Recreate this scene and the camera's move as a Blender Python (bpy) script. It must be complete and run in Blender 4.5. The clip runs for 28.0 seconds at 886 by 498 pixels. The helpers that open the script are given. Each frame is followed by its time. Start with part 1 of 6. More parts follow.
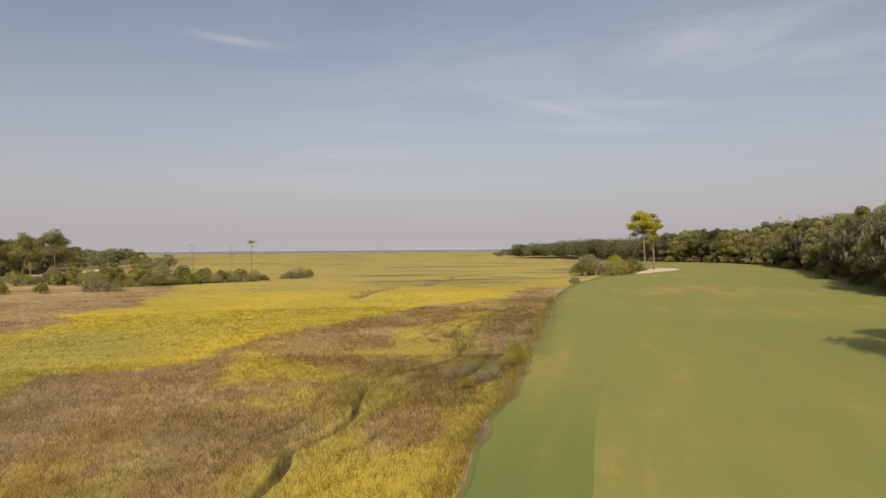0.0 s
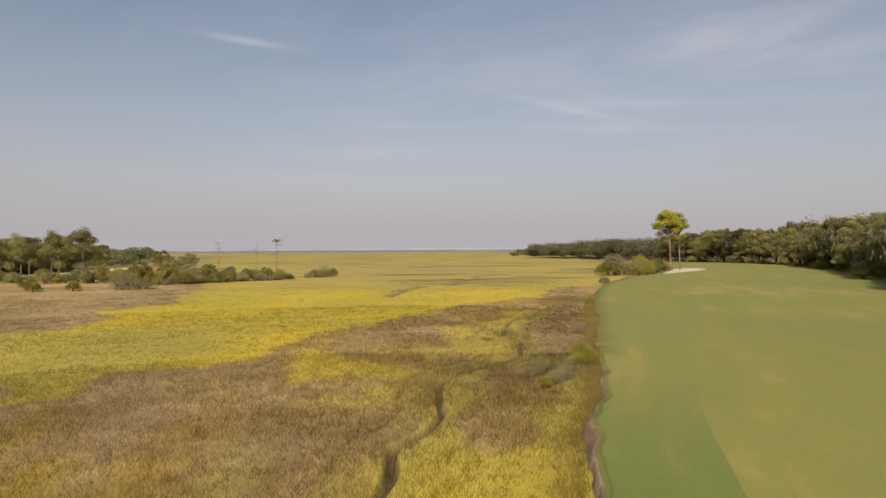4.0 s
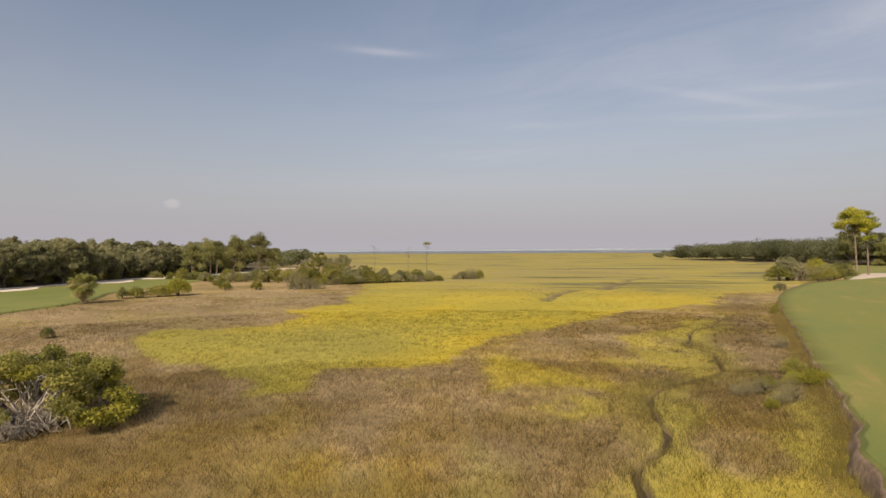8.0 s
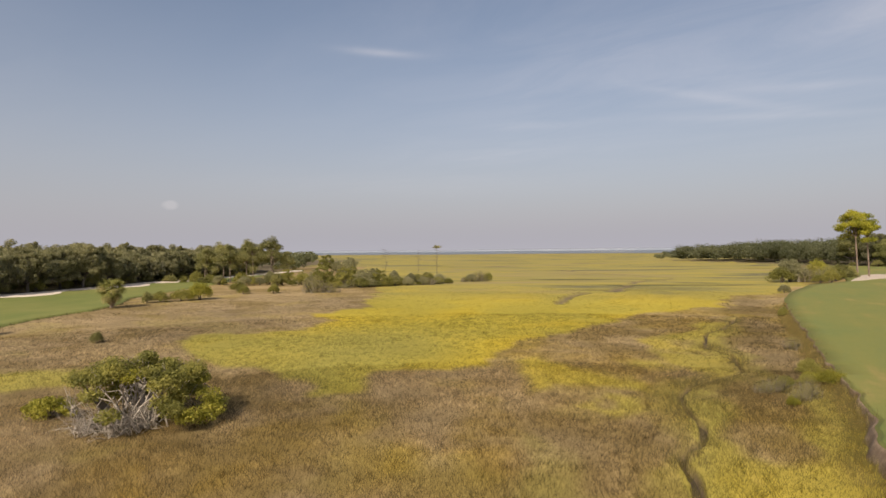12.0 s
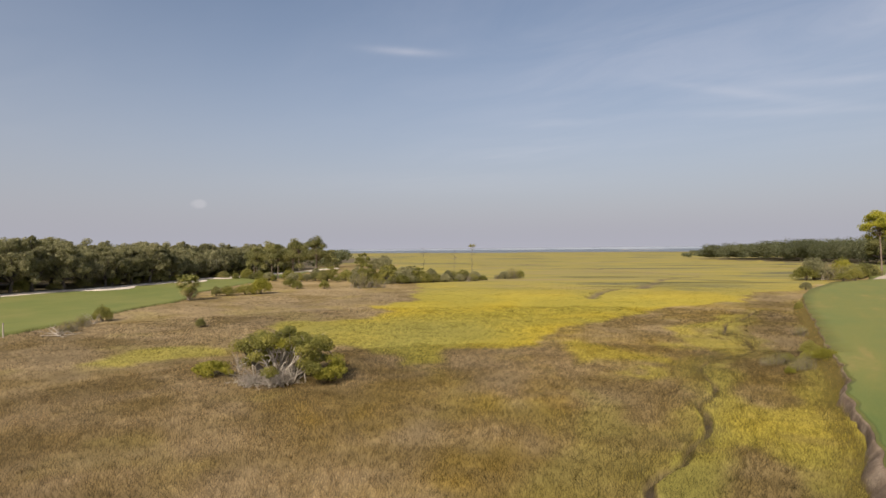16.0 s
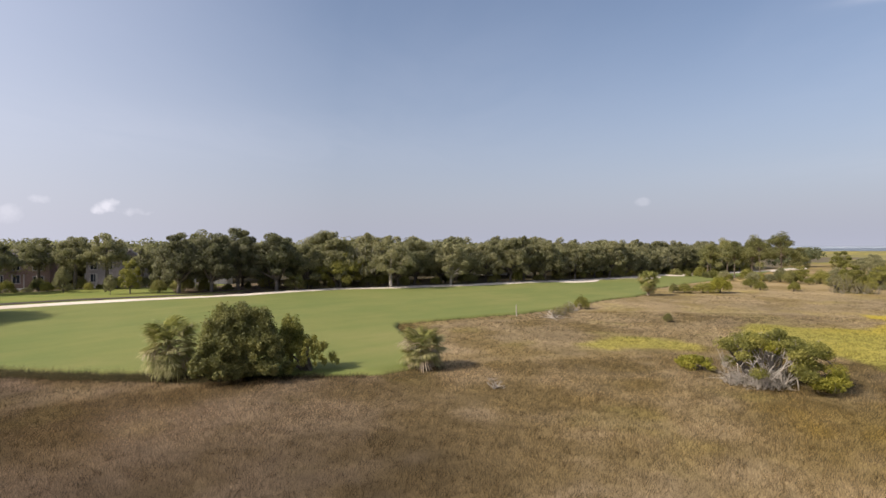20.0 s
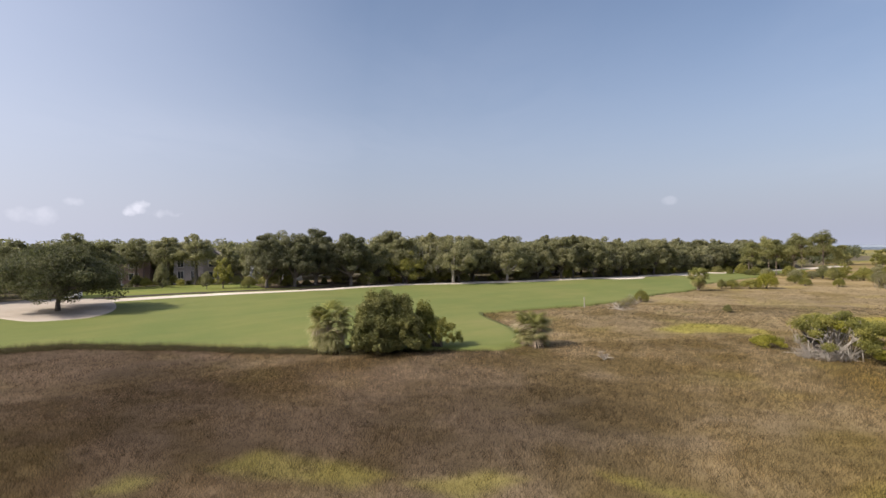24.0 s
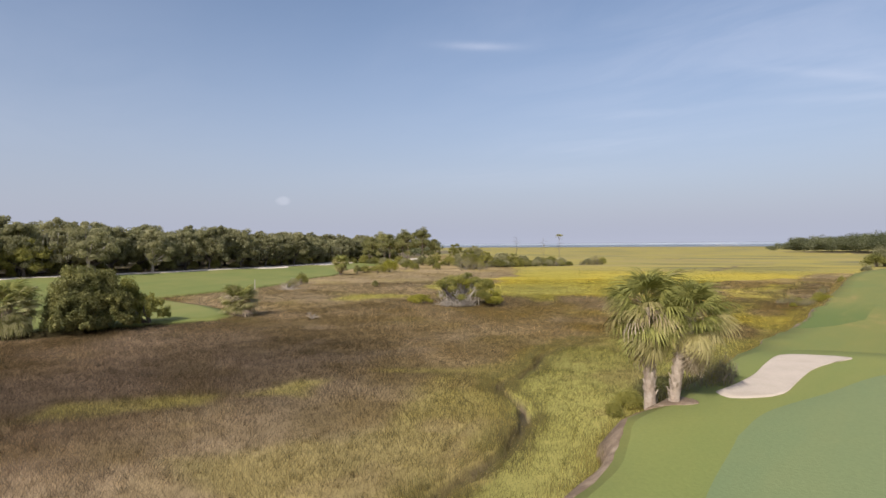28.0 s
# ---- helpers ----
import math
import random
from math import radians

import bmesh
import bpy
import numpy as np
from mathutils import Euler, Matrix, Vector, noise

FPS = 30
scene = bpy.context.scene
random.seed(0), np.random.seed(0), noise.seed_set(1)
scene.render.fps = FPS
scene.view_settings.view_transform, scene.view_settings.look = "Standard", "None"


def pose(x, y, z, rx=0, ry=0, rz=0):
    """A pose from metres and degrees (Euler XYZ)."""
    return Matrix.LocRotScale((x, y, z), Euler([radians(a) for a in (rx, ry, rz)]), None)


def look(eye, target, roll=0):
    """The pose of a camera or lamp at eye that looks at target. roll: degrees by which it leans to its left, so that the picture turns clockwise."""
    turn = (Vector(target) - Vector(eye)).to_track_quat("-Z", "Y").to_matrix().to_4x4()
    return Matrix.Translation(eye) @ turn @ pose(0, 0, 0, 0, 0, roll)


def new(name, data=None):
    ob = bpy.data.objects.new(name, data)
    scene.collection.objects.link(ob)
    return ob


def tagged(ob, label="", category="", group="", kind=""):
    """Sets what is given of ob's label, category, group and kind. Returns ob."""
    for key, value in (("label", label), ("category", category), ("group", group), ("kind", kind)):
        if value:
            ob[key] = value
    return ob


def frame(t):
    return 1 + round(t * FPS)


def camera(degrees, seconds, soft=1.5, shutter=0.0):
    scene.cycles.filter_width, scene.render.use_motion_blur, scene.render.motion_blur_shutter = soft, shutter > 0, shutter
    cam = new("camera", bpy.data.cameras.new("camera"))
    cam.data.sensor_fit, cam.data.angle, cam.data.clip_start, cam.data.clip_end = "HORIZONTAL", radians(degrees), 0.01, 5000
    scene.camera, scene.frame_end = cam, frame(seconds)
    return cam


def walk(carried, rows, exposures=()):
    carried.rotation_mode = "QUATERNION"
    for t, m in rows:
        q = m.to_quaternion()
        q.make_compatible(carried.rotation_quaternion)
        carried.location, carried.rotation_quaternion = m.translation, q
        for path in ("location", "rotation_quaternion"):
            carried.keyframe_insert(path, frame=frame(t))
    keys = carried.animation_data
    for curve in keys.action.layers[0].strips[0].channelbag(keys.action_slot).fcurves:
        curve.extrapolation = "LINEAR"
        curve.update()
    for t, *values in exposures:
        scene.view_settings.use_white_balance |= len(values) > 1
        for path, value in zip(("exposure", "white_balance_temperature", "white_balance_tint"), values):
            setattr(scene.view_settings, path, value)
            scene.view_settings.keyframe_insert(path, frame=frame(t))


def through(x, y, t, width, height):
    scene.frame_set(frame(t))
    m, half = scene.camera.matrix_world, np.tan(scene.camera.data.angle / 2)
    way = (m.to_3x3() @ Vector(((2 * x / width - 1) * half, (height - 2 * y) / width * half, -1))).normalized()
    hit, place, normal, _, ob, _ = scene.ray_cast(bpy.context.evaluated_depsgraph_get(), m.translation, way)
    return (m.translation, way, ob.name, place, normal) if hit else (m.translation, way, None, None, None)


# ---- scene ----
cam = camera(76.0, 28.0)
# seconds, x, y, z, tilt, heading, roll
PATH = [
    (0, -0.00, -0.00, 6.19, 89.91, 1.48, -0.45),
    (0.5, -0.28, -0.01, 6.10, 89.93, 1.69, -0.42),
    (1, -0.62, -0.03, 6.06, 89.93, 2.15, -0.39),
    (1.5, -1.04, -0.05, 6.04, 89.93, 2.22, -0.38),
    (2, -1.51, -0.06, 5.99, 89.91, 2.39, -0.34),
    (2.5, -1.96, 0.02, 5.97, 89.91, 2.50, -0.33),
    (4.5, -3.43, 0.64, 6.04, 89.92, 2.63, -0.29),
    (5, -3.94, 0.66, 6.08, 89.95, 5.69, -0.30),
    (5.5, -4.46, 0.52, 6.15, 89.99, 11.68, -0.32),
    (6, -4.95, 0.26, 6.21, 90.03, 15.04, -0.31),
    (6.5, -5.38, 0.08, 6.22, 90.04, 15.33, -0.33),
    (7, -5.73, -0.04, 6.22, 90.04, 15.55, -0.34),
    (7.5, -6.03, -0.14, 6.26, 90.04, 15.65, -0.36),
    (8, -6.29, -0.23, 6.45, 90.05, 15.71, -0.35),
    (8.5, -6.56, -0.34, 6.66, 90.06, 15.69, -0.37),
    (9, -6.83, -0.47, 6.81, 90.07, 15.73, -0.40),
    (9.5, -7.11, -0.68, 6.93, 90.07, 15.89, -0.43),
    (10, -7.36, -1.02, 7.02, 90.08, 15.90, -0.47),
    (10.5, -7.61, -1.47, 7.05, 90.09, 15.80, -0.51),
    (11, -7.80, -2.00, 7.06, 90.09, 15.72, -0.56),
    (11.5, -7.93, -2.60, 7.06, 90.10, 15.64, -0.56),
    (12, -8.00, -3.28, 7.06, 90.11, 15.55, -0.55),
    (12.5, -8.08, -4.10, 7.07, 90.10, 15.41, -0.53),
    (14.5, -8.51, -8.01, 7.10, 90.01, 13.72, -0.45),
    (15, -8.56, -9.00, 7.13, 89.99, 13.72, -0.45),
    (15.5, -8.53, -10.06, 7.16, 89.98, 15.33, -0.49),
    (16, -8.47, -11.13, 7.17, 89.96, 17.96, -0.48),
    (16.5, -8.49, -12.01, 7.18, 89.94, 18.18, -0.47),
    (17, -8.54, -12.68, 7.19, 89.92, 18.39, -0.44),
    (17.5, -8.60, -13.07, 7.23, 89.92, 18.73, -0.43),
    (18, -8.63, -13.20, 7.30, 89.93, 22.36, -0.39),
    (18.5, -8.70, -13.17, 7.40, 89.95, 40.07, -0.27),
    (19, -8.69, -13.39, 7.38, 89.95, 51.49, -0.25),
    (19.5, -8.75, -13.75, 7.35, 89.96, 58.70, -0.30),
    (20, -8.74, -14.30, 7.34, 89.97, 60.64, -0.37),
    (20.5, -8.60, -14.97, 7.36, 89.98, 61.32, -0.44),
    (21, -8.36, -15.87, 7.42, 89.99, 61.79, -0.50),
    (21.5, -7.98, -16.93, 7.47, 89.99, 62.23, -0.53),
    (23.5, -6.02, -22.03, 7.20, 89.99, 63.07, -0.50),
    (24, -5.78, -23.04, 7.13, 89.99, 63.03, -0.55),
    (24.5, -5.61, -23.95, 7.03, 89.97, 63.05, -0.62),
    (25, -5.44, -24.91, 6.90, 89.96, 62.48, -0.66),
    (25.5, -5.25, -25.93, 6.73, 89.96, 60.72, -0.71),
    (26, -5.06, -27.01, 6.51, 89.97, 59.14, -0.71),
    (26.5, -5.02, -28.20, 6.25, 89.97, 56.28, -0.63),
    (27, -5.26, -29.64, 5.94, 89.86, 45.40, -0.51),
    (27.5, -5.57, -31.13, 5.71, 89.73, 34.61, -0.37),
    (28, -5.91, -32.23, 5.51, 89.55, 25.50, -0.37),
]
walk(cam, [(t, pose(x, y, z, 0, 0, rz) @ pose(0, 0, 0, rx) @ pose(0, 0, 0, 0, 0, roll)) for t, x, y, z, rx, rz, roll in PATH],
     [(0.0, 0.15, 7450, 14.0), (10.0, 0.15, 7150, 14.0), (17.5, 0.14, 6580, 12.5), (19.5, 0.31, 6360, 13.3), (28.0, 0.32, 6130, 12.3)])

# ---- world and sun ----
SUN_TO = Vector((-0.10, -1.0, 0.0)).normalized()
SUN_EL = radians(38)


def make_world():
    w = bpy.data.worlds.new("world")
    scene.world = w
    w.use_nodes = True
    nt = w.node_tree
    n, l = nt.nodes, nt.links
    n.clear()
    out, bg = n.new("ShaderNodeOutputWorld"), n.new("ShaderNodeBackground")
    sky = n.new("ShaderNodeTexSky")
    sky.sky_type, sky.sun_disc = "NISHITA", False
    sky.sun_elevation, sky.sun_rotation = SUN_EL, math.atan2(SUN_TO.x, SUN_TO.y)
    sky.air_density, sky.dust_density, sky.ozone_density = 1.0, 3.5, 1.2
    co = n.new("ShaderNodeTexCoord")
    sep = n.new("ShaderNodeSeparateXYZ")
    l.new(co.outputs["Generated"], sep.inputs[0])

    def m(op, a, b=None, c=None, clamp=False):
        k = n.new("ShaderNodeMath")
        k.operation, k.use_clamp = op, clamp
        for i, v in enumerate((a, b, c)):
            if v is None:
                continue
            if isinstance(v, (int, float)):
                k.inputs[i].default_value = v
            else:
                l.new(v, k.inputs[i])
        return k.outputs[0]

    # thin cirrus on a plane high above: direction divided by its height
    zz = m("MAXIMUM", sep.outputs["Z"], 0.09)
    u, v = m("DIVIDE", sep.outputs["X"], zz), m("DIVIDE", sep.outputs["Y"], zz)
    comb = n.new("ShaderNodeCombineXYZ")
    l.new(m("MULTIPLY", u, 0.55), comb.inputs[0])
    l.new(m("ADD", m("MULTIPLY", v, 0.9), m("MULTIPLY", u, 0.35)), comb.inputs[1])
    big, fine = n.new("ShaderNodeTexNoise"), n.new("ShaderNodeTexNoise")
    for k, sc, det, ro, di in ((big, 0.42, 4, 0.5, 0.6), (fine, 1.5, 8, 0.62, 0.9)):
        k.inputs["Scale"].default_value, k.inputs["Detail"].default_value = sc, det
        k.inputs["Roughness"].default_value, k.inputs["Distortion"].default_value = ro, di
        l.new(comb.outputs[0], k.inputs["Vector"])
    cirrus = m("MULTIPLY", m("MULTIPLY_ADD", big.outputs[0], 3.6, -1.25, True), m("MULTIPLY_ADD", fine.outputs[0], 2.6, -0.65, True))
    cirrus = m("MULTIPLY", cirrus, m("MULTIPLY_ADD", sep.outputs["Z"], 6.5, -0.75, True))
    # more of it towards the east
    east = m("MULTIPLY_ADD", sep.outputs["X"], 0.9, 0.55, True)
    cirrus = m("MULTIPLY", cirrus, m("MULTIPLY_ADD", east, 0.75, 0.10))

    cirrus = m("MULTIPLY", cirrus, 0.5)
    # small puffs over the woods: heading, height, widths in degrees, strength
    az = m("ARCTAN2", m("MULTIPLY", sep.outputs["X"], -1.0), sep.outputs["Y"])
    el = m("ARCSINE", sep.outputs["Z"])
    wob = n.new("ShaderNodeTexNoise")
    wob.inputs["Scale"].default_value, wob.inputs["Detail"].default_value = 38.0, 4
    l.new(co.outputs["Generated"], wob.inputs["Vector"])
    total = cirrus
    for a, e, wa, we, s in ((41.2, 4.35, 0.95, 0.42, 0.26), (91.4, 3.9, 1.5, 0.75, 1.3), (89.4, 3.5, 1.7, 0.5, 0.6), (95.8, 4.3, 1.1, 0.5, 0.5), (98.6, 3.1, 2.2, 0.9, 0.45)):
        da = m("MULTIPLY", m("SUBTRACT", az, radians(a)), 1 / radians(wa))
        de = m("MULTIPLY", m("SUBTRACT", el, radians(e)), 1 / radians(we))
        r2 = m("ADD", m("MULTIPLY", da, da), m("MULTIPLY", de, de))
        r2 = m("ADD", r2, m("MULTIPLY_ADD", wob.outputs[0], 3.4, -1.5))
        puff = m("MULTIPLY", m("SUBTRACT", 1.0, r2, None, True), s)
        total = m("ADD", total, puff, None, True)
    # old vapour trails and long thin veils: heading, height, half length, half width, rise to the west, strength
    ragged = m("MULTIPLY_ADD", fine.outputs[0], 2.4, -0.55, True)
    for a, e, wa, we, rise, s in ((21.6, 19.15, 3.6, 0.34, 0.05, 0.34), (-10.0, 13.4, 7.0, 0.42, 0.26, 0.20), (-20.5, 13.1, 8.0, 0.36, 0.08, 0.20), (-16.0, 11.2, 10.0, 0.32, 0.08, 0.18), (6.0, 12.2, 4.6, 0.4, 0.0, 0.15),
                                  (10.0, 9.4, 9.0, 0.9, 0.0, 0.12), (17.0, 6.6, 16.0, 1.2, 0.0, 0.09), (-25.0, 18.5, 7.0, 2.6, 0.0, 0.22), (85.0, 10.5, 22.0, 2.6, 0.02, 0.12)):
        da = m("MULTIPLY", m("SUBTRACT", az, radians(a)), 1 / radians(wa))
        line = m("ADD", m("MULTIPLY", m("SUBTRACT", az, radians(a)), rise), radians(e))
        de = m("MULTIPLY", m("SUBTRACT", el, line), 1 / radians(we))
        r2 = m("ADD", m("MULTIPLY", da, da), m("MULTIPLY", de, de))
        veil = m("MULTIPLY", m("EXPONENT", m("MULTIPLY", r2, -1.0)), s)
        total = m("ADD", total, m("MULTIPLY", veil, m("MULTIPLY_ADD", ragged, 0.7, 0.3)), None, True)
    # haze that thickens to the horizon
    haze = m("POWER", m("SUBTRACT", 1.0, m("MULTIPLY", m("ABSOLUTE", sep.outputs["Z"]), 1.7), None, True), 2.2)

    def mix(f, a, b):
        k = n.new("ShaderNodeMix")
        k.data_type = "RGBA"
        l.new(f, k.inputs[0])
        for i, c in ((6, a), (7, b)):
            if isinstance(c, tuple):
                k.inputs[i].default_value = (*c, 1)
            else:
                l.new(c, k.inputs[i])
        return k.outputs[2]

    # the air is brighter towards the sun's side
    side = m("ADD", m("MULTIPLY", sep.outputs["X"], SUN_TO.x), m("MULTIPLY", sep.outputs["Y"], SUN_TO.y))
    side = m("MULTIPLY_ADD", side, 1.1, 0.25, True)
    col = mix(m("MULTIPLY", haze, 0.85), sky.outputs[0], HAZE)
    col = mix(m("MULTIPLY", side, 0.45), col, BRIGHT)
    col = mix(m("MULTIPLY", total, 0.62), col, CLOUD)
    l.new(col, bg.inputs[0])
    bg.inputs[1].default_value = SKY
    l.new(bg.outputs[0], out.inputs[0])


SKY = 0.110
HAZE = (4.0, 4.13, 4.85)
CLOUD = (7.4, 7.2, 7.5)
BRIGHT = (7.5, 7.5, 8.3)
make_world()
sun = new("sun", bpy.data.lights.new("sun", "SUN"))
sun.data.energy, sun.data.angle, sun.data.color = 4.2, radians(0.6), (1.0, 0.93, 0.80)
sun.matrix_world = look(tuple(SUN_TO * 100 * math.cos(SUN_EL) + Vector((0, 0, 100 * math.sin(SUN_EL)))), (0, 0, 0))

# ---- small tools ----


def hashed(ix, iy, seed):
    h = (ix.astype(np.int64) * 374761393 + iy.astype(np.int64) * 668265263 + seed * 974634541) & 0x7FFFFFFF
    h = ((h ^ (h >> 13)) * 1274126177) & 0x7FFFFFFF
    return ((h ^ (h >> 16)) & 0xFFFF) / 65535.0


def value_noise(x, y, seed):
    ix, iy = np.floor(x), np.floor(y)
    fx, fy = x - ix, y - iy
    fx, fy = fx * fx * (3 - 2 * fx), fy * fy * (3 - 2 * fy)
    a, b = hashed(ix, iy, seed), hashed(ix + 1, iy, seed)
    c, d = hashed(ix, iy + 1, seed), hashed(ix + 1, iy + 1, seed)
    return (a * (1 - fx) + b * fx) * (1 - fy) + (c * (1 - fx) + d * fx) * fy


def fbm(x, y, size, seed=0, octaves=4):
    total, amp, norm = 0.0, 1.0, 0.0
    for o in range(octaves):
        total = total + amp * value_noise(x / size * 2**o, y / size * 2**o, seed + 17 * o)
        norm += amp
        amp *= 0.5
    return total / norm


def sstep(a, b, x):
    t = np.clip((x - a) / (b - a), 0, 1)
    return t * t * (3 - 2 * t)


def inside(poly, x, y):
    res = np.zeros(np.shape(x), bool)
    for (x0, y0), (x1, y1) in zip(poly, poly[1:] + poly[:1]):
        if y0 == y1:
            continue
        cross = ((y0 > y) != (y1 > y)) & (x < (x1 - x0) * (y - y0) / (y1 - y0) + x0)
        res ^= cross
    return res


def near_line(line, x, y):
    """Distance to a polyline."""
    best = np.full(np.shape(x), 1e9)
    for (x0, y0), (x1, y1) in zip(line, line[1:]):
        dx, dy = x1 - x0, y1 - y0
        t = np.clip(((x - x0) * dx + (y - y0) * dy) / (dx * dx + dy * dy), 0, 1)
        best = np.minimum(best, np.hypot(x - x0 - t * dx, y - y0 - t * dy))
    return best


def smooth_line(pts, step=0.4):
    """A rounded line through the points (Catmull-Rom)."""
    p = [Vector(q) for q in pts]
    p = [p[0] * 2 - p[1]] + p + [p[-1] * 2 - p[-2]]
    out = []
    for i in range(1, len(p) - 2):
        n = max(2, int((p[i + 1] - p[i]).length / step))
        for k in range(n):
            t = k / n
            out.append(0.5 * (2 * p[i] + (p[i + 1] - p[i - 1]) * t + (2 * p[i - 1] - 5 * p[i] + 4 * p[i + 1] - p[i + 2]) * t * t + (3 * p[i] - p[i - 1] - 3 * p[i + 1] + p[i + 2]) * t**3))
    out.append(p[-2])
    return out


def mesh_np(name, verts, faces, material=None, smooth=False):
    """A mesh from numpy vertices and faces that all have the same number of corners."""
    me = bpy.data.meshes.new(name)
    verts, faces = np.ascontiguousarray(verts, np.float32), np.ascontiguousarray(faces, np.int32)
    nf, k = faces.shape
    me.vertices.add(len(verts))
    me.vertices.foreach_set("co", verts.ravel())
    me.loops.add(nf * k)
    me.loops.foreach_set("vertex_index", faces.ravel())
    me.polygons.add(nf)
    me.polygons.foreach_set("loop_start", np.arange(0, nf * k, k, dtype=np.int32))
    me.update(calc_edges=True)
    if smooth:
        me.polygons.foreach_set("use_smooth", np.ones(nf, bool))
    if material:
        me.materials.append(material)
    return me


def colour_attr(me, name, rgba):
    at = me.color_attributes.new(name, "FLOAT_COLOR", "POINT")
    at.data.foreach_set("color", np.ascontiguousarray(rgba, np.float32).ravel())


def thing(name, label, category, x, y, z=0.0, rz=0.0, group="", kind=""):
    ob = new(name)
    ob.matrix_basis = pose(x, y, z, 0, 0, rz)
    return tagged(ob, label, category, group, kind)


def under(name, me, parent, label="", m=None):
    """A mesh as one part of a thing."""
    ob = new(name, me)
    ob.parent = parent
    if m is not None:
        ob.matrix_basis = m
    if label:
        ob["label"] = label
    return ob


def part(name, bm, material, parent, label="", smooth=False, m=None):
    me = bpy.data.meshes.new(name)
    bm.to_mesh(me)
    bm.free()
    me.materials.append(material)
    if smooth:
        me.polygons.foreach_set("use_smooth", [True] * len(me.polygons))
    return under(name, me, parent, label, m)


def box(bm, x0, x1, y0, y1, z0, z1):
    v = [bm.verts.new(c) for c in ((x0, y0, z0), (x1, y0, z0), (x1, y1, z0), (x0, y1, z0), (x0, y0, z1), (x1, y0, z1), (x1, y1, z1), (x0, y1, z1))]
    for f in ((0, 3, 2, 1), (4, 5, 6, 7), (0, 1, 5, 4), (1, 2, 6, 5), (2, 3, 7, 6), (3, 0, 4, 7)):
        bm.faces.new([v[i] for i in f])


def tube(points, radii, sides=7):
    """Vertices and quads of a tapered tube along points."""
    pts = [Vector(p) for p in points]
    vs, fs = [], []
    for i, p in enumerate(pts):
        d = (pts[min(i + 1, len(pts) - 1)] - pts[max(i - 1, 0)]).normalized()
        a = d.orthogonal().normalized()
        b = d.cross(a)
        for k in range(sides):
            t = 2 * math.pi * k / sides
            vs.append(p + (a * math.cos(t) + b * math.sin(t)) * radii[i])
    for i in range(len(pts) - 1):
        for k in range(sides):
            a, b = i * sides + k, i * sides + (k + 1) % sides
            fs.append((a, b, b + sides, a + sides))
    return vs, fs


def join(lists):
    """One mesh of several tubes, each grown onto the nearest point of those before it."""
    vs, fs = np.zeros((0, 3)), []
    for v, f in lists:
        v = np.array([tuple(q) for q in v])
        o = len(vs)
        if o:
            p = int(np.argmin(((vs - v[0]) ** 2).sum(1)))
            fs.append((p, p - 1 if p else 1, o + 1, o))
        fs += [tuple(i + o for i in q) for q in f]
        vs = np.concatenate([vs, v])
    return vs, np.array(fs)


def leaves(rng, centres, size, flat=0.0, aspect=0.6, out=None):
    """One small leaf spray, a slim pointed piece turned its own way, round each centre."""
    n = len(centres)
    a = rng.normal(size=(n, 3))
    if out is not None:
        a = a + out * flat
    a /= np.linalg.norm(a, axis=1)[:, None] + 1e-9
    t = rng.normal(size=(n, 3))
    u = np.cross(a, t)
    u /= np.linalg.norm(u, axis=1)[:, None] + 1e-9
    w = np.cross(a, u)
    s = size * rng.uniform(0.6, 1.4, (n, 1))
    v = np.stack([centres - u * s, centres - w * s * aspect + u * s * 0.3, centres + u * s * 0.9 + w * s * aspect], 1).reshape(-1, 3)
    return v, np.arange(n * 3).reshape(-1, 3)


def blob_points(rng, centre, radii, n, shell=0.45):
    d = rng.normal(size=(n, 3))
    d /= np.linalg.norm(d, axis=1)[:, None]
    r = 1 - shell * rng.random((n, 1)) ** 1.6
    return np.array(centre) + d * r * np.array(radii), d


# ---- materials ----
def material(name):
    mt = bpy.data.materials.new(name)
    mt.use_nodes = True
    nt = mt.node_tree
    return mt, nt.nodes, nt.links, nt.nodes["Principled BSDF"]


def ramp(n, stops):
    r = n.new("ShaderNodeValToRGB")
    while len(r.color_ramp.elements) < len(stops):
        r.color_ramp.elements.new(0.5)
    for e, (p, c) in zip(r.color_ramp.elements, stops):
        e.position, e.color = p, (*c, 1)
    return r


def noise_tex(n, l, scale, detail=5, rough=0.6, vec=None, dist=0.0):
    k = n.new("ShaderNodeTexNoise")
    k.inputs["Scale"].default_value, k.inputs["Detail"].default_value = scale, detail
    k.inputs["Roughness"].default_value, k.inputs["Distortion"].default_value = rough, dist
    if vec is not None:
        l.new(vec, k.inputs["Vector"])
    return k


def mixed(n, l, fac, a, b, blend="MIX"):
    k = n.new("ShaderNodeMix")
    k.data_type, k.blend_type = "RGBA", blend
    if isinstance(fac, (int, float)):
        k.inputs[0].default_value = fac
    else:
        l.new(fac, k.inputs[0])
    for i, c in ((6, a), (7, b)):
        if isinstance(c, tuple):
            k.inputs[i].default_value = (*c, 1)
        else:
            l.new(c, k.inputs[i])
    return k.outputs[2]


def position(n):
    return n.new("ShaderNodeNewGeometry").outputs["Position"]


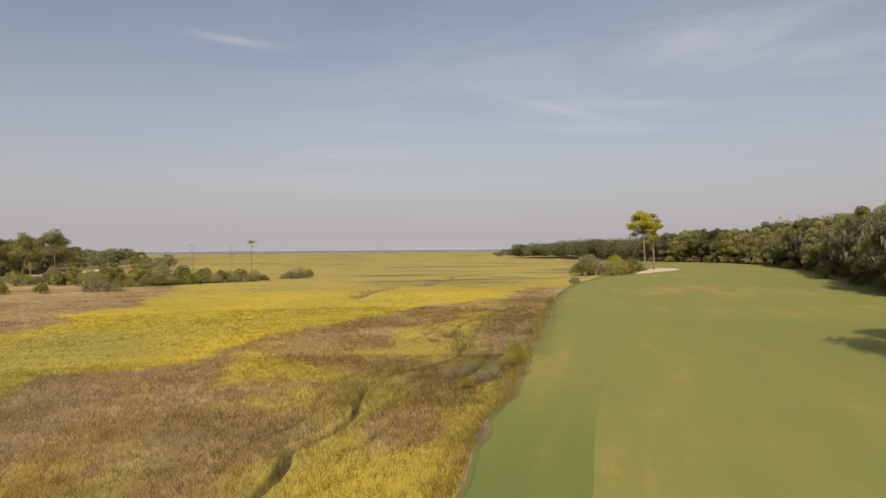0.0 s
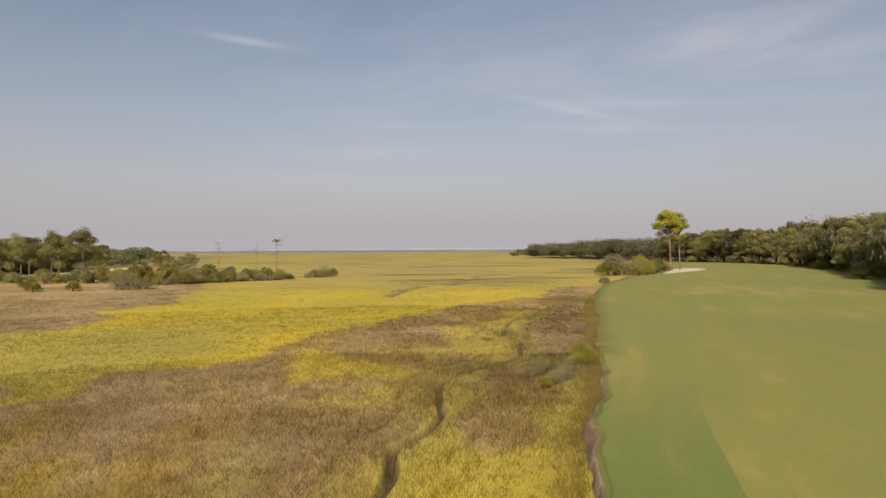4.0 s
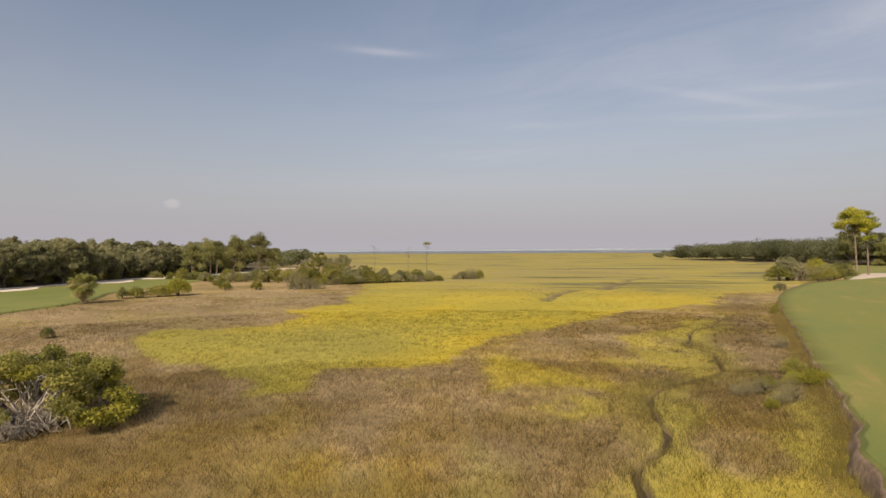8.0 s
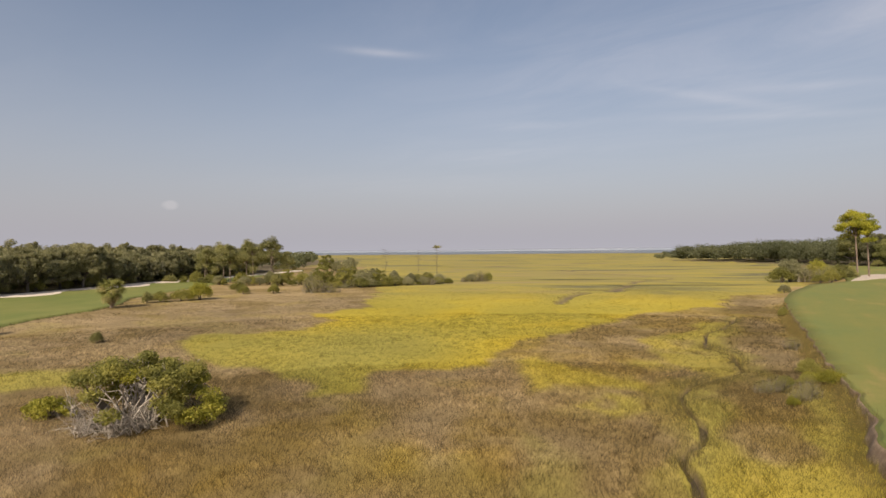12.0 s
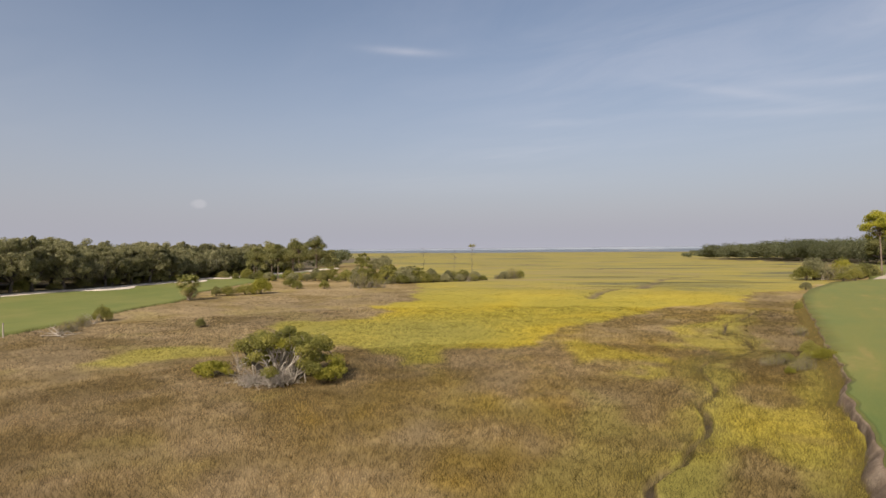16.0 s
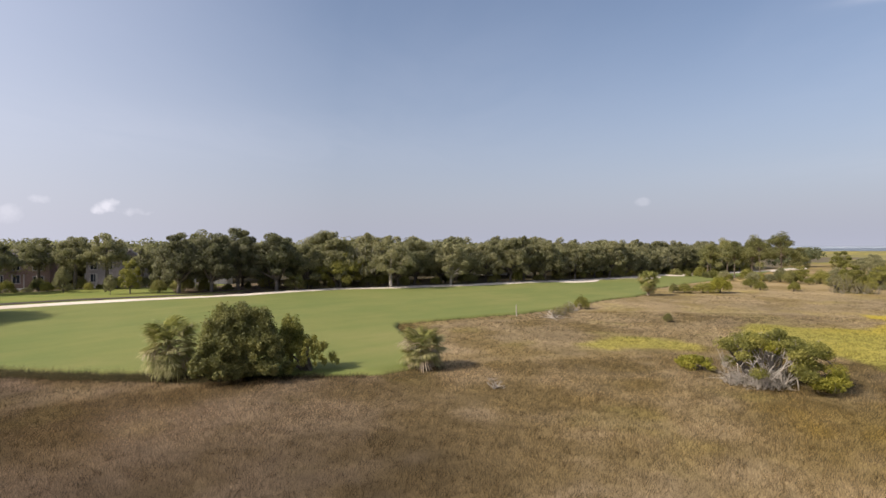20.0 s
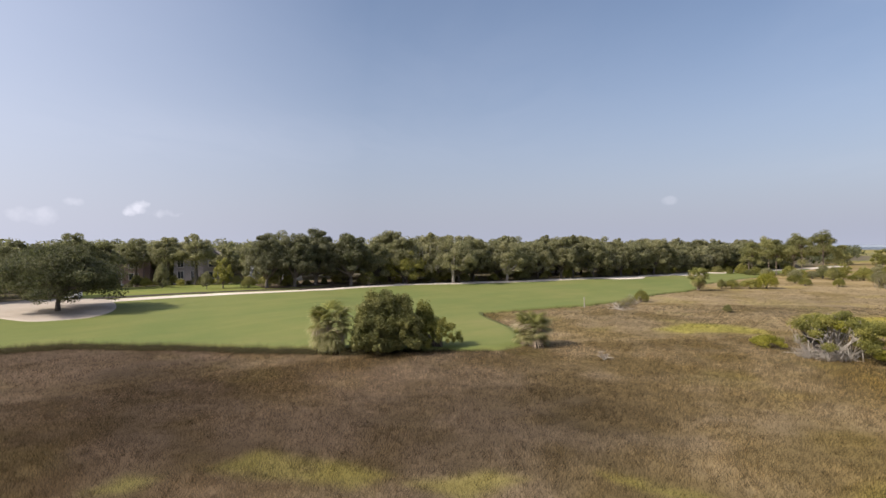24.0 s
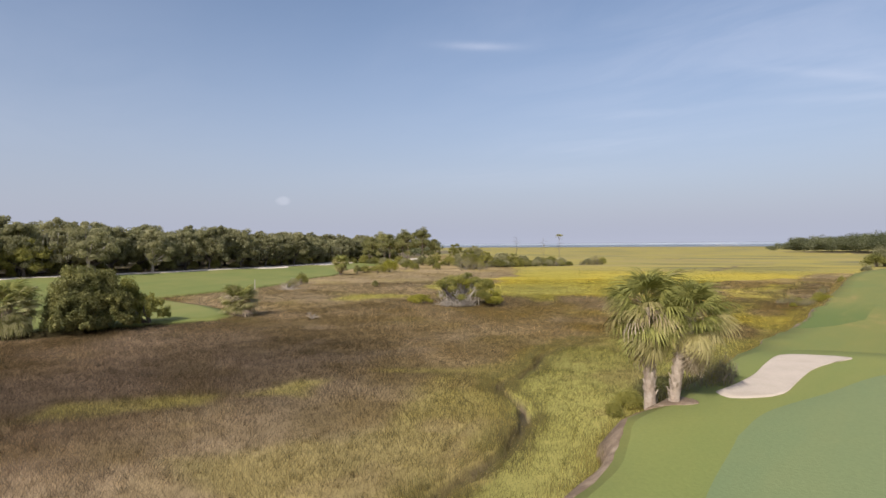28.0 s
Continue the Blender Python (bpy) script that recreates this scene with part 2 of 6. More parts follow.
def plain(name, stops, scale, rough=0.8, bump=0.0, detail=6, metal=0.0, bump_scale=None, fine=None, amp=0.22):
    """A surface whose colour wanders over the stops, with fine relief."""
    mt, n, l, b = material(name)
    p = position(n)
    t = noise_tex(n, l, scale, detail, 0.62, p, 0.3)
    r = ramp(n, stops)
    l.new(t.outputs[0], r.inputs[0])
    col = r.outputs[0]
    if fine:
        t2 = noise_tex(n, l, fine, 4, 0.6, p)
        r2 = ramp(n, [(0.3, (1 - amp,) * 3), (0.7, (1 + amp * 0.8,) * 3)])
        l.new(t2.outputs[0], r2.inputs[0])
        col = mixed(n, l, 1.0, col, r2.outputs[0], "MULTIPLY")
    l.new(col, b.inputs["Base Color"])
    b.inputs["Roughness"].default_value, b.inputs["Metallic"].default_value = rough, metal
    b.inputs["Specular IOR Level"].default_value = 0.25
    if bump:
        t3 = noise_tex(n, l, bump_scale or scale * 4, 5, 0.65, p)
        k = n.new("ShaderNodeBump")
        k.inputs["Strength"].default_value, k.inputs["Distance"].default_value = bump, 0.1
        l.new(t3.outputs[0], k.inputs["Height"])
        l.new(k.outputs[0], b.inputs["Normal"])
    return mt


def leafy(name, dark, mid, light, scale=0.5, glow=0.45, through=0.5):
    """Foliage: colour varies from spray to spray, from limb to limb and from tree to tree; some light passes through."""
    mt, n, l, b = material(name)
    g = n.new("ShaderNodeNewGeometry")
    info = n.new("ShaderNodeObjectInfo")
    t = noise_tex(n, l, scale, 3, 0.6, g.outputs["Position"])
    a = n.new("ShaderNodeMath")
    a.operation = "MULTIPLY_ADD"
    l.new(g.outputs["Random Per Island"], a.inputs[0])
    a.inputs[1].default_value = 0.32
    l.new(t.outputs[0], a.inputs[2])
    c = n.new("ShaderNodeMath")
    c.operation = "MULTIPLY_ADD"
    l.new(info.outputs["Random"], c.inputs[0])
    c.inputs[1].default_value = 0.30
    l.new(a.outputs[0], c.inputs[2])
    r = ramp(n, [(0.40, dark), (0.72, mid), (0.96, light)])
    l.new(c.outputs[0], r.inputs[0])
    l.new(r.outputs[0], b.inputs["Base Color"])
    b.inputs["Roughness"].default_value = 0.6
    b.inputs["Specular IOR Level"].default_value = 0.2
    tr = n.new("ShaderNodeBsdfTranslucent")
    l.new(mixed(n, l, through, r.outputs[0], (0.30, 0.34, 0.05), "MIX"), tr.inputs[0])
    mx = n.new("ShaderNodeMixShader")
    mx.inputs[0].default_value = glow
    l.new(b.outputs[0], mx.inputs[1])
    l.new(tr.outputs[0], mx.inputs[2])
    l.new(mx.outputs[0], n["Material Output"].inputs["Surface"])
    return mt


BROWN, MAUVE, GOLD = (0.238, 0.168, 0.066), (0.340, 0.248, 0.124), (0.268, 0.182, 0.036)
YELLOW_A, YELLOW_B, GREENISH = (0.44, 0.335, 0.038), (0.365, 0.300, 0.048), (0.300, 0.272, 0.078)


def ground_material():
    """Marsh floor: needle rush brown, cordgrass yellow, creek mud, leaf litter, by the zones held in the mesh."""
    mt, n, l, b = material("marsh_floor")
    at, tint = n.new("ShaderNodeAttribute"), n.new("ShaderNodeAttribute")
    at.attribute_name, tint.attribute_name = "zone", "tint"
    s = n.new("ShaderNodeSeparateColor")
    l.new(at.outputs["Color"], s.inputs[0])
    p = position(n)
    midn, fine = noise_tex(n, l, 0.9, 5, 0.65, p, 0.3), noise_tex(n, l, 7.0, 4, 0.7, p)
    # long streaks of green, tan and grey mud far out in the marsh
    mp = n.new("ShaderNodeMapping")
    mp.inputs["Rotation"].default_value = (0, 0, radians(8))
    mp.inputs["Scale"].default_value = (0.013, 0.034, 1.0)
    l.new(p, mp.inputs["Vector"])
    far = noise_tex(n, l, 1.0, 7, 0.66, mp.outputs[0], 0.8)
    # tones slightly greyed, so the colour carries some distance haze
    rf = ramp(n, [(0.36, (0.12, 0.11, 0.075)), (0.40, (0.20, 0.178, 0.08)), (0.46, (0.28, 0.238, 0.075)), (0.51, (0.35, 0.28, 0.066)), (0.55, (0.29, 0.245, 0.078)), (0.62, (0.30, 0.232, 0.105))])
    l.new(far.outputs[0], rf.inputs[0])
    mp2 = n.new("ShaderNodeMapping")
    mp2.inputs["Rotation"].default_value = (0, 0, radians(-5))
    mp2.inputs["Scale"].default_value = (0.03, 0.13, 1.0)
    l.new(p, mp2.inputs["Vector"])
    pools = noise_tex(n, l, 1.0, 5, 0.6, mp2.outputs[0], 0.6)
    rp = ramp(n, [(0.33, (0.42, 0.44, 0.55)), (0.41, (0.86, 0.88, 0.9)), (0.55, (1.0, 1.0, 1.0)), (0.68, (1.14, 1.1, 0.9))])
    l.new(pools.outputs[0], rp.inputs[0])
    streaks = mixed(n, l, 1.0, rf.outputs[0], rp.outputs[0], "MULTIPLY")
    col = mixed(n, l, s.outputs[0], tint.outputs["Color"], streaks)
    rm = ramp(n, [(0.3, (0.10, 0.074, 0.048)), (0.7, (0.19, 0.145, 0.095))])
    l.new(midn.outputs[0], rm.inputs[0])
    col = mixed(n, l, s.outputs[1], col, rm.outputs[0])
    rl = ramp(n, [(0.3, (0.09, 0.073, 0.047)), (0.6, (0.18, 0.145, 0.088)), (0.75, (0.15, 0.165, 0.06))])
    l.new(midn.outputs[0], rl.inputs[0])
    col = mixed(n, l, s.outputs[2], col, rl.outputs[0])
    rr = ramp(n, [(0.25, (0.84, 0.84, 0.84)), (0.75, (1.14, 1.14, 1.14))])
    l.new(fine.outputs[0], rr.inputs[0])
    l.new(mixed(n, l, 1.0, col, rr.outputs[0], "MULTIPLY"), b.inputs["Base Color"])
    b.inputs["Roughness"].default_value = 0.95
    b.inputs["Specular IOR Level"].default_value = 0.1
    k = n.new("ShaderNodeBump")
    k.inputs["Strength"].default_value, k.inputs["Distance"].default_value = 0.3, 0.2
    l.new(mixed(n, l, 0.4, midn.outputs[0], fine.outputs[0]), k.inputs["Height"])
    l.new(k.outputs[0], b.inputs["Normal"])
    return mt


def grass_material():
    """Standing marsh grass, coloured by the zone each tuft grows in."""
    mt, n, l, b = material("marsh_grass")
    at = n.new("ShaderNodeAttribute")
    at.attribute_name = "tint"
    l.new(at.outputs["Color"], b.inputs["Base Color"])
    b.inputs["Roughness"].default_value = 0.8
    b.inputs["Specular IOR Level"].default_value = 0.12
    tr = n.new("ShaderNodeBsdfTranslucent")
    l.new(at.outputs["Color"], tr.inputs[0])
    mx = n.new("ShaderNodeMixShader")
    mx.inputs[0].default_value = 0.5
    l.new(b.outputs[0], mx.inputs[1])
    l.new(tr.outputs[0], mx.inputs[2])
    gap, thin = n.new("ShaderNodeBsdfTransparent"), n.new("ShaderNodeMixShader")
    thin.inputs[0].default_value = 0.52
    l.new(mx.outputs[0], thin.inputs[1])
    l.new(gap.outputs[0], thin.inputs[2])
    l.new(thin.outputs[0], n["Material Output"].inputs["Surface"])
    return mt


def turf_material(name, lush, dry, pale, turn=-14.0, fade=None, worn=0.72):
    """Mown turf with dry patches and mowing bands."""
    mt, n, l, b = material(name)
    p = position(n)
    big, midn, fine = noise_tex(n, l, 0.045, 4, 0.55, p, 0.6), noise_tex(n, l, 0.28, 5, 0.6, p, 0.4), noise_tex(n, l, 9.0, 3, 0.7, p)
    mp = n.new("ShaderNodeMapping")
    mp.vector_type = "TEXTURE"
    mp.inputs["Rotation"].default_value, mp.inputs["Scale"].default_value = (0, 0, radians(turn)), (2.4, 11.0, 1.0)
    l.new(p, mp.inputs["Vector"])
    streak = noise_tex(n, l, 1.0, 5, 0.65, mp.outputs[0], 0.3)
    r = ramp(n, [(0.40, lush), (0.54, dry), (worn, pale)])
    l.new(mixed(n, l, 0.42, mixed(n, l, 0.35, big.outputs[0], midn.outputs[0]), streak.outputs[0]), r.inputs[0])
    col = r.outputs[0]
    if fade:
        # the darker mowing sheen in the colour thins out into common turf northwards
        r0 = ramp(n, [(0.40, fade[2]), (0.54, fade[3]), (worn, fade[4])])
        l.new(r.inputs[0].links[0].from_socket, r0.inputs[0])
        sx = n.new("ShaderNodeSeparateXYZ")
        l.new(p, sx.inputs[0])
        ad = n.new("ShaderNodeMath")
        ad.operation = "MULTIPLY_ADD"
        l.new(streak.outputs[0], ad.inputs[0])
        ad.inputs[1].default_value = 9.0
        l.new(sx.outputs[1], ad.inputs[2])
        mr = n.new("ShaderNodeMapRange")
        mr.inputs["From Min"].default_value, mr.inputs["From Max"].default_value = fade[0] + 4.5, fade[1] + 4.5
        l.new(ad.outputs[0], mr.inputs["Value"])
        col = mixed(n, l, mr.outputs[0], col, r0.outputs[0])
    rr = ramp(n, [(0.3, (0.92, 0.92, 0.92)), (0.7, (1.07, 1.07, 1.07))])
    l.new(fine.outputs[0], rr.inputs[0])
    l.new(mixed(n, l, 1.0, col, rr.outputs[0], "MULTIPLY"), b.inputs["Base Color"])
    b.inputs["Roughness"].default_value = 0.85
    b.inputs["Specular IOR Level"].default_value = 0.15
    k = n.new("ShaderNodeBump")
    k.inputs["Strength"].default_value, k.inputs["Distance"].default_value = 0.25, 0.05
    l.new(fine.outputs[0], k.inputs["Height"])
    l.new(k.outputs[0], b.inputs["Normal"])
    return mt


GROUND, GRASS = ground_material(), grass_material()
TURF_E = turf_material("fairway_turf", (0.160, 0.181, 0.054), (0.194, 0.191, 0.054), (0.305, 0.226, 0.084), worn=0.66)
TURF_W = turf_material("far_fairway_turf", (0.145, 0.172, 0.047), (0.185, 0.193, 0.056), (0.24, 0.215, 0.075), 14.0)
# dark band: direction-dependent mowing sheen put into the turf colour
TURF_SHEEN = turf_material("sheen_turf", (0.108, 0.147, 0.040), (0.126, 0.158, 0.043), (0.185, 0.182, 0.056), -14.0, (15.0, 24.5, (0.160, 0.181, 0.054), (0.194, 0.191, 0.054), (0.305, 0.226, 0.084)), 0.66)
TURF_C = turf_material("collar_turf", (0.176, 0.200, 0.058), (0.198, 0.208, 0.060), (0.235, 0.212, 0.066))
TURF_G = turf_material("green_turf", (0.16, 0.20, 0.09), (0.178, 0.208, 0.09), (0.20, 0.214, 0.09))
LAWN = turf_material("lawn_turf", (0.13, 0.17, 0.035), (0.21, 0.22, 0.05), (0.26, 0.22, 0.07))
SAND = plain("bunker_sand", [(0.3, (0.43, 0.355, 0.28)), (0.7, (0.53, 0.445, 0.36))], 0.6, 0.95, 0.2, bump_scale=2.0, fine=14.0, amp=0.06)
SANDW = plain("path_sand", [(0.3, (0.60, 0.50, 0.40)), (0.7, (0.78, 0.68, 0.56))], 0.25, 0.95, 0.2, bump_scale=2.0, fine=8.0)
BANK = plain("bank_soil", [(0.32, (0.12, 0.084, 0.055)), (0.52, (0.21, 0.149, 0.098)), (0.72, (0.35, 0.27, 0.19))], 1.1, 0.95, 0.7, bump_scale=6.0, fine=16.0)
MULCH = plain("leaf_mulch", [(0.3, (0.085, 0.058, 0.036)), (0.55, (0.15, 0.105, 0.065)), (0.75, (0.12, 0.12, 0.05))], 0.35, 0.95, 0.4, bump_scale=5.0, fine=6.0)
MUD_WATER = plain("creek_water", [(0.3, (0.045, 0.034, 0.024)), (0.7, (0.08, 0.06, 0.04))], 0.5, 0.75, 0.3)
SEA = plain("sound_water", [(0.3, (0.14, 0.155, 0.17)), (0.7, (0.18, 0.195, 0.21))], 0.004, 0.45, 0.0)
BARK = plain("oak_bark", [(0.3, (0.09, 0.075, 0.06)), (0.7, (0.20, 0.17, 0.14))], 1.6, 0.9, 0.6, bump_scale=9.0, fine=12.0)
PALE_BARK = plain("pale_oak_bark", [(0.3, (0.26, 0.225, 0.19)), (0.7, (0.46, 0.41, 0.35))], 1.6, 0.9, 0.6, bump_scale=9.0, fine=12.0)
PINE_BARK = plain("pine_bark", [(0.3, (0.13, 0.095, 0.07)), (0.7, (0.28, 0.215, 0.165))], 1.2, 0.9, 0.6, bump_scale=8.0, fine=10.0)
DEADWOOD = plain("bleached_wood", [(0.3, (0.28, 0.24, 0.20)), (0.7, (0.47, 0.42, 0.36))], 3.0, 0.85, 0.4, bump_scale=20.0, fine=18.0)
TWIG = plain("grey_twigs", [(0.3, (0.15, 0.125, 0.09)), (0.7, (0.30, 0.26, 0.20))], 3.0, 0.9, 0.4, bump_scale=20.0, fine=18.0)
PALM_BARK = plain("palm_trunk", [(0.3, (0.25, 0.19, 0.14)), (0.7, (0.44, 0.36, 0.29))], 4.0, 0.9, 0.6, bump_scale=22.0, fine=25.0)
OAK = leafy("oak_leaves", (0.105, 0.102, 0.058), (0.215, 0.204, 0.108), (0.35, 0.322, 0.175), 0.35, 0.5, 0.28)
OAK_B = leafy("pale_oak_leaves", (0.125, 0.119, 0.066), (0.25, 0.236, 0.128), (0.39, 0.358, 0.195), 0.35, 0.5, 0.28)
OAK_E = leafy("green_oak_leaves", (0.085, 0.092, 0.034), (0.19, 0.195, 0.070), (0.33, 0.32, 0.12), 0.35, 0.5, 0.25)
PINE = leafy("pine_needles", (0.10, 0.102, 0.045), (0.235, 0.228, 0.090), (0.40, 0.37, 0.15), 0.45, 0.55, 0.2)
PINE_Y = leafy("bright_pine_needles", (0.12, 0.14, 0.02), (0.29, 0.29, 0.04), (0.50, 0.45, 0.06), 0.45)
CEDAR = leafy("cedar_foliage", (0.072, 0.076, 0.030), (0.165, 0.158, 0.056), (0.32, 0.29, 0.10), 0.9, 0.35, 0.3)
# darker copy of the oak leaves, with shade put into the colour
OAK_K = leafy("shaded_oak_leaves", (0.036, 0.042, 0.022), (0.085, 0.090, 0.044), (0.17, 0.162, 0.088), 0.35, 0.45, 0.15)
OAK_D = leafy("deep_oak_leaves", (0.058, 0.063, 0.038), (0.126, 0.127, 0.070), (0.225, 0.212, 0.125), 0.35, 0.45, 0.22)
BUSH = leafy("shrub_leaves", (0.08, 0.08, 0.024), (0.195, 0.188, 0.05), (0.36, 0.325, 0.085), 1.1, 0.45, 0.3)
BUSH_Y = leafy("yellow_shrub_leaves", (0.12, 0.115, 0.02), (0.25, 0.235, 0.035), (0.40, 0.355, 0.06), 1.2)
BUSH_G = leafy("grey_shrub_leaves", (0.11, 0.098, 0.032), (0.20, 0.175, 0.058), (0.31, 0.27, 0.11), 1.2, 0.3, 0.2)
MOSS = leafy("spanish_moss", (0.09, 0.085, 0.06), (0.15, 0.14, 0.10), (0.22, 0.20, 0.15), 1.0)
FROND = leafy("palm_frond", (0.078, 0.086, 0.022), (0.180, 0.180, 0.048), (0.34, 0.325, 0.095), 1.6, 0.35, 0.2)
FROND_L = leafy("pale_palmetto_frond", (0.12, 0.115, 0.04), (0.27, 0.25, 0.095), (0.46, 0.41, 0.20), 1.6, 0.3)
FROND_Y = leafy("yellowing_frond", (0.15, 0.13, 0.05), (0.28, 0.235, 0.09), (0.42, 0.35, 0.16), 1.6, 0.25)
FROND_D = leafy("dead_frond", (0.24, 0.17, 0.11), (0.40, 0.30, 0.21), (0.55, 0.44, 0.34), 1.6, 0.2)
# far woods lightened and the far shore blued: distance haze put into the colours
FAR = leafy("far_woods_leaves", (0.072, 0.078, 0.05), (0.118, 0.124, 0.072), (0.175, 0.175, 0.098), 0.06)
HORIZON = plain("haze_tinted_far_woods", [(0.3, (0.20, 0.225, 0.27)), (0.7, (0.25, 0.275, 0.315))], 0.01, 1.0)

# ---- the plan ----
# edge of the eastern land: (y, x); the land lies east of it
SHORE_E = [(-70, -14), (-40, -10), (-21, -8.4), (-17.8, -8.0), (-15.1, -8.2), (-13.6, -7.7), (-11.9, -7.0), (-4.4, -5.1), (2, -3.3), (6, -2.0), (9, -1.1), (13, -0.05), (15, 0.3), (17.2, 0.75), (19.4, 1.1), (22, 2.1), (26.4, 3.15),
           (34, 4.6), (41, 6.1), (50, 8.1), (58, 9.8), (66, 11.6), (77, 14.2), (90, 18.6), (109, 27), (119, 36), (126, 39), (150, 46), (180, 58), (215, 66), (260, 60), (310, 42), (348, 24), (354, 60), (360, 500)]
# edge of the western land: (y, x); the land lies west of it
SHORE_W = [(-80, -48), (-60, -52), (-35, -58.5), (-29, -58.5), (-20, -52), (-12.6, -46.2), (-4.3, -41.7), (-0.9, -40.0), (1.4, -40.6), (3.4, -43.5), (5.4, -48.0), (6.8, -53.0), (8.0, -57.5), (9.4, -60.0), (12.5, -60.2), (18.7, -60.8), (24, -60.6),
           (34, -63), (45, -68.0), (53, -69.5), (61, -73), (70, -80), (98, -89), (108, -92), (121, -96), (145, -105), (180, -120), (260, -150), (400, -180), (420, -900)]
# sand path along the far side of the western fairway
SAND_LINE = [(-90, -60), (-60, -66), (-37, -78), (-30, -86), (-20, -88), (-4, -87.5), (8, -92), (16, -93.5), (24, -92), (40, -92.5), (56, -95), (80, -98), (99, -103), (120, -105), (146, -108), (200, -118)]
# far side of the eastern fairway
TREES_E = [(-70, 30), (0, 36), (30, 41), (64, 49), (85, 61), (108, 73), (137, 82), (167, 88), (215, 76), (230, 62)]
CREEK = [(-10.2, -34), (-10.8, -27), (-11.2, -20), (-11.1, -16.2), (-12.1, -13), (-13.3, -10.5), (-13.6, -6.6), (-13.7, -3.2), (-12.2, 2.1), (-9.6, 3.9), (-8.2, 5.4), (-7.6, 7.8), (-6.8, 10.7), (-5.3, 14.4), (-5.1, 17.2), (-4.6, 20.2), (-4.2, 22.2),
         (-4.6, 25.5), (-3.6, 28.3), (-1.9, 30.6), (-0.1, 34.3), (0.6, 37.8), (-0.3, 40.8), (-0.2, 44.0), (1.2, 50.2), (3.6, 56), (5.6, 62)]
CREEK_FAR = [(-14.5, 68), (-13.4, 71), (-13.0, 80), (-11.7, 89.6), (-8.4, 96), (-5.4, 98), (-5.0, 105), (-3.0, 114), (0.6, 130), (8, 140), (2, 156), (-14, 175), (-20, 196)]


def shore_e(y):
    return np.interp(y, [p[0] for p in SHORE_E], [p[1] for p in SHORE_E])


def shore_w(y):
    return np.interp(y, [p[0] for p in SHORE_W], [p[1] for p in SHORE_W])


def sand_line(y):
    return np.interp(y, [p[0] for p in SAND_LINE], [p[1] for p in SAND_LINE])


def trees_e(y):
    return np.interp(y, [p[0] for p in TREES_E], [p[1] for p in TREES_E])


def wob(y, seed, size=2.2, amp=0.35):
    return (fbm(np.asarray(y, float), np.asarray(y, float) * 0 + 3.3, size, seed, 3) - 0.5) * 2 * amp


def land_e(x, y):
    """Height of the eastern land."""
    d = x - shore_e(y)
    return 0.42 + 0.35 * sstep(1, 26, d) + 0.10 * (fbm(x, y, 28, 5, 2) - 0.5)


def land_w(x, y):
    """Height of the western land."""
    near = [shore_w(y + k) for k in (-9, -6, -3, 0, 3, 6, 9)]
    d = 0.35 * sum(near) / 7 + 0.65 * np.minimum.reduce(near) - x
    return 0.02 + 0.40 * sstep(0, 13, d) + 0.85 * sstep(4, 42, d) + 0.08 * (fbm(x, y, 25, 6, 2) - 0.5)




def creek_line(step):
    """The middle of the near creek, with small bends of its own."""
    c = np.array([(p.x, p.y) for p in smooth_line([(a, b, 0) for a, b in CREEK], step)])
    return c + np.stack([fbm(c[:, 1], c[:, 0], 2.6, 35, 2) - 0.5, fbm(c[:, 0], c[:, 1], 2.6, 36, 2) - 0.5], -1) * 1.5


CREEK_L = [tuple(p) for p in creek_line(0.6).tolist()]
CREEK_F = [(p.x, p.y) for p in smooth_line([(a, b, 0) for a, b in CREEK_FAR], 3.0)]


def creek_side(x, y):
    """Distance from the middle of the near creek."""
    return near_line(CREEK_L, x, y)


def creek_lip(x, y):
    """Half the width of the near creek, wider towards the south and ragged."""
    return np.interp(y, [-22, -8, 6, 30, 60], [0.26, 0.23, 0.17, 0.17, 0.24]) * (0.45 + 1.1 * fbm(x, y, 1.2, 31, 3))


def creek_depth(x, y):
    """0 on the marsh, 1 in the bed of a creek."""
    lip = creek_lip(x, y)
    near = 1 - sstep(lip * 0.8, lip * 1.15, creek_side(x, y))
    w2 = (fbm(x, y, 9, 32, 3) - 0.5) * 3.5
    far = (1 - sstep(0.4, 1.2, near_line(CREEK_F, x + w2, y + w2 * 0.5))) * 0.75 * sstep(0.30, 0.42, fbm(x, y, 14, 33, 2))
    return np.maximum(near, far)


# yellow cordgrass meadow between the rush beds
MEADOW = [(-37, 64), (-39.5, 55), (-35, 49.5), (-34.5, 44.5), (-42, 39.2), (-41.5, 36), (-35, 29.5), (-31, 27.5), (-26.4, 27.2), (-23.2, 25), (-21.8, 21.8), (-20.5, 23.8), (-21, 27.8), (-17, 29.5), (-15, 32), (-15.4, 38), (-12.4, 46), (-7, 56.5), (-1, 65.5),
          (6.5, 73), (12, 88), (24, 108), (40, 145), (66, 300), (600, 370), (3000, 4000), (-900, 4000), (-900, 500), (-180, 420), (-100, 210), (-72, 130), (-57, 116), (-47, 92)]
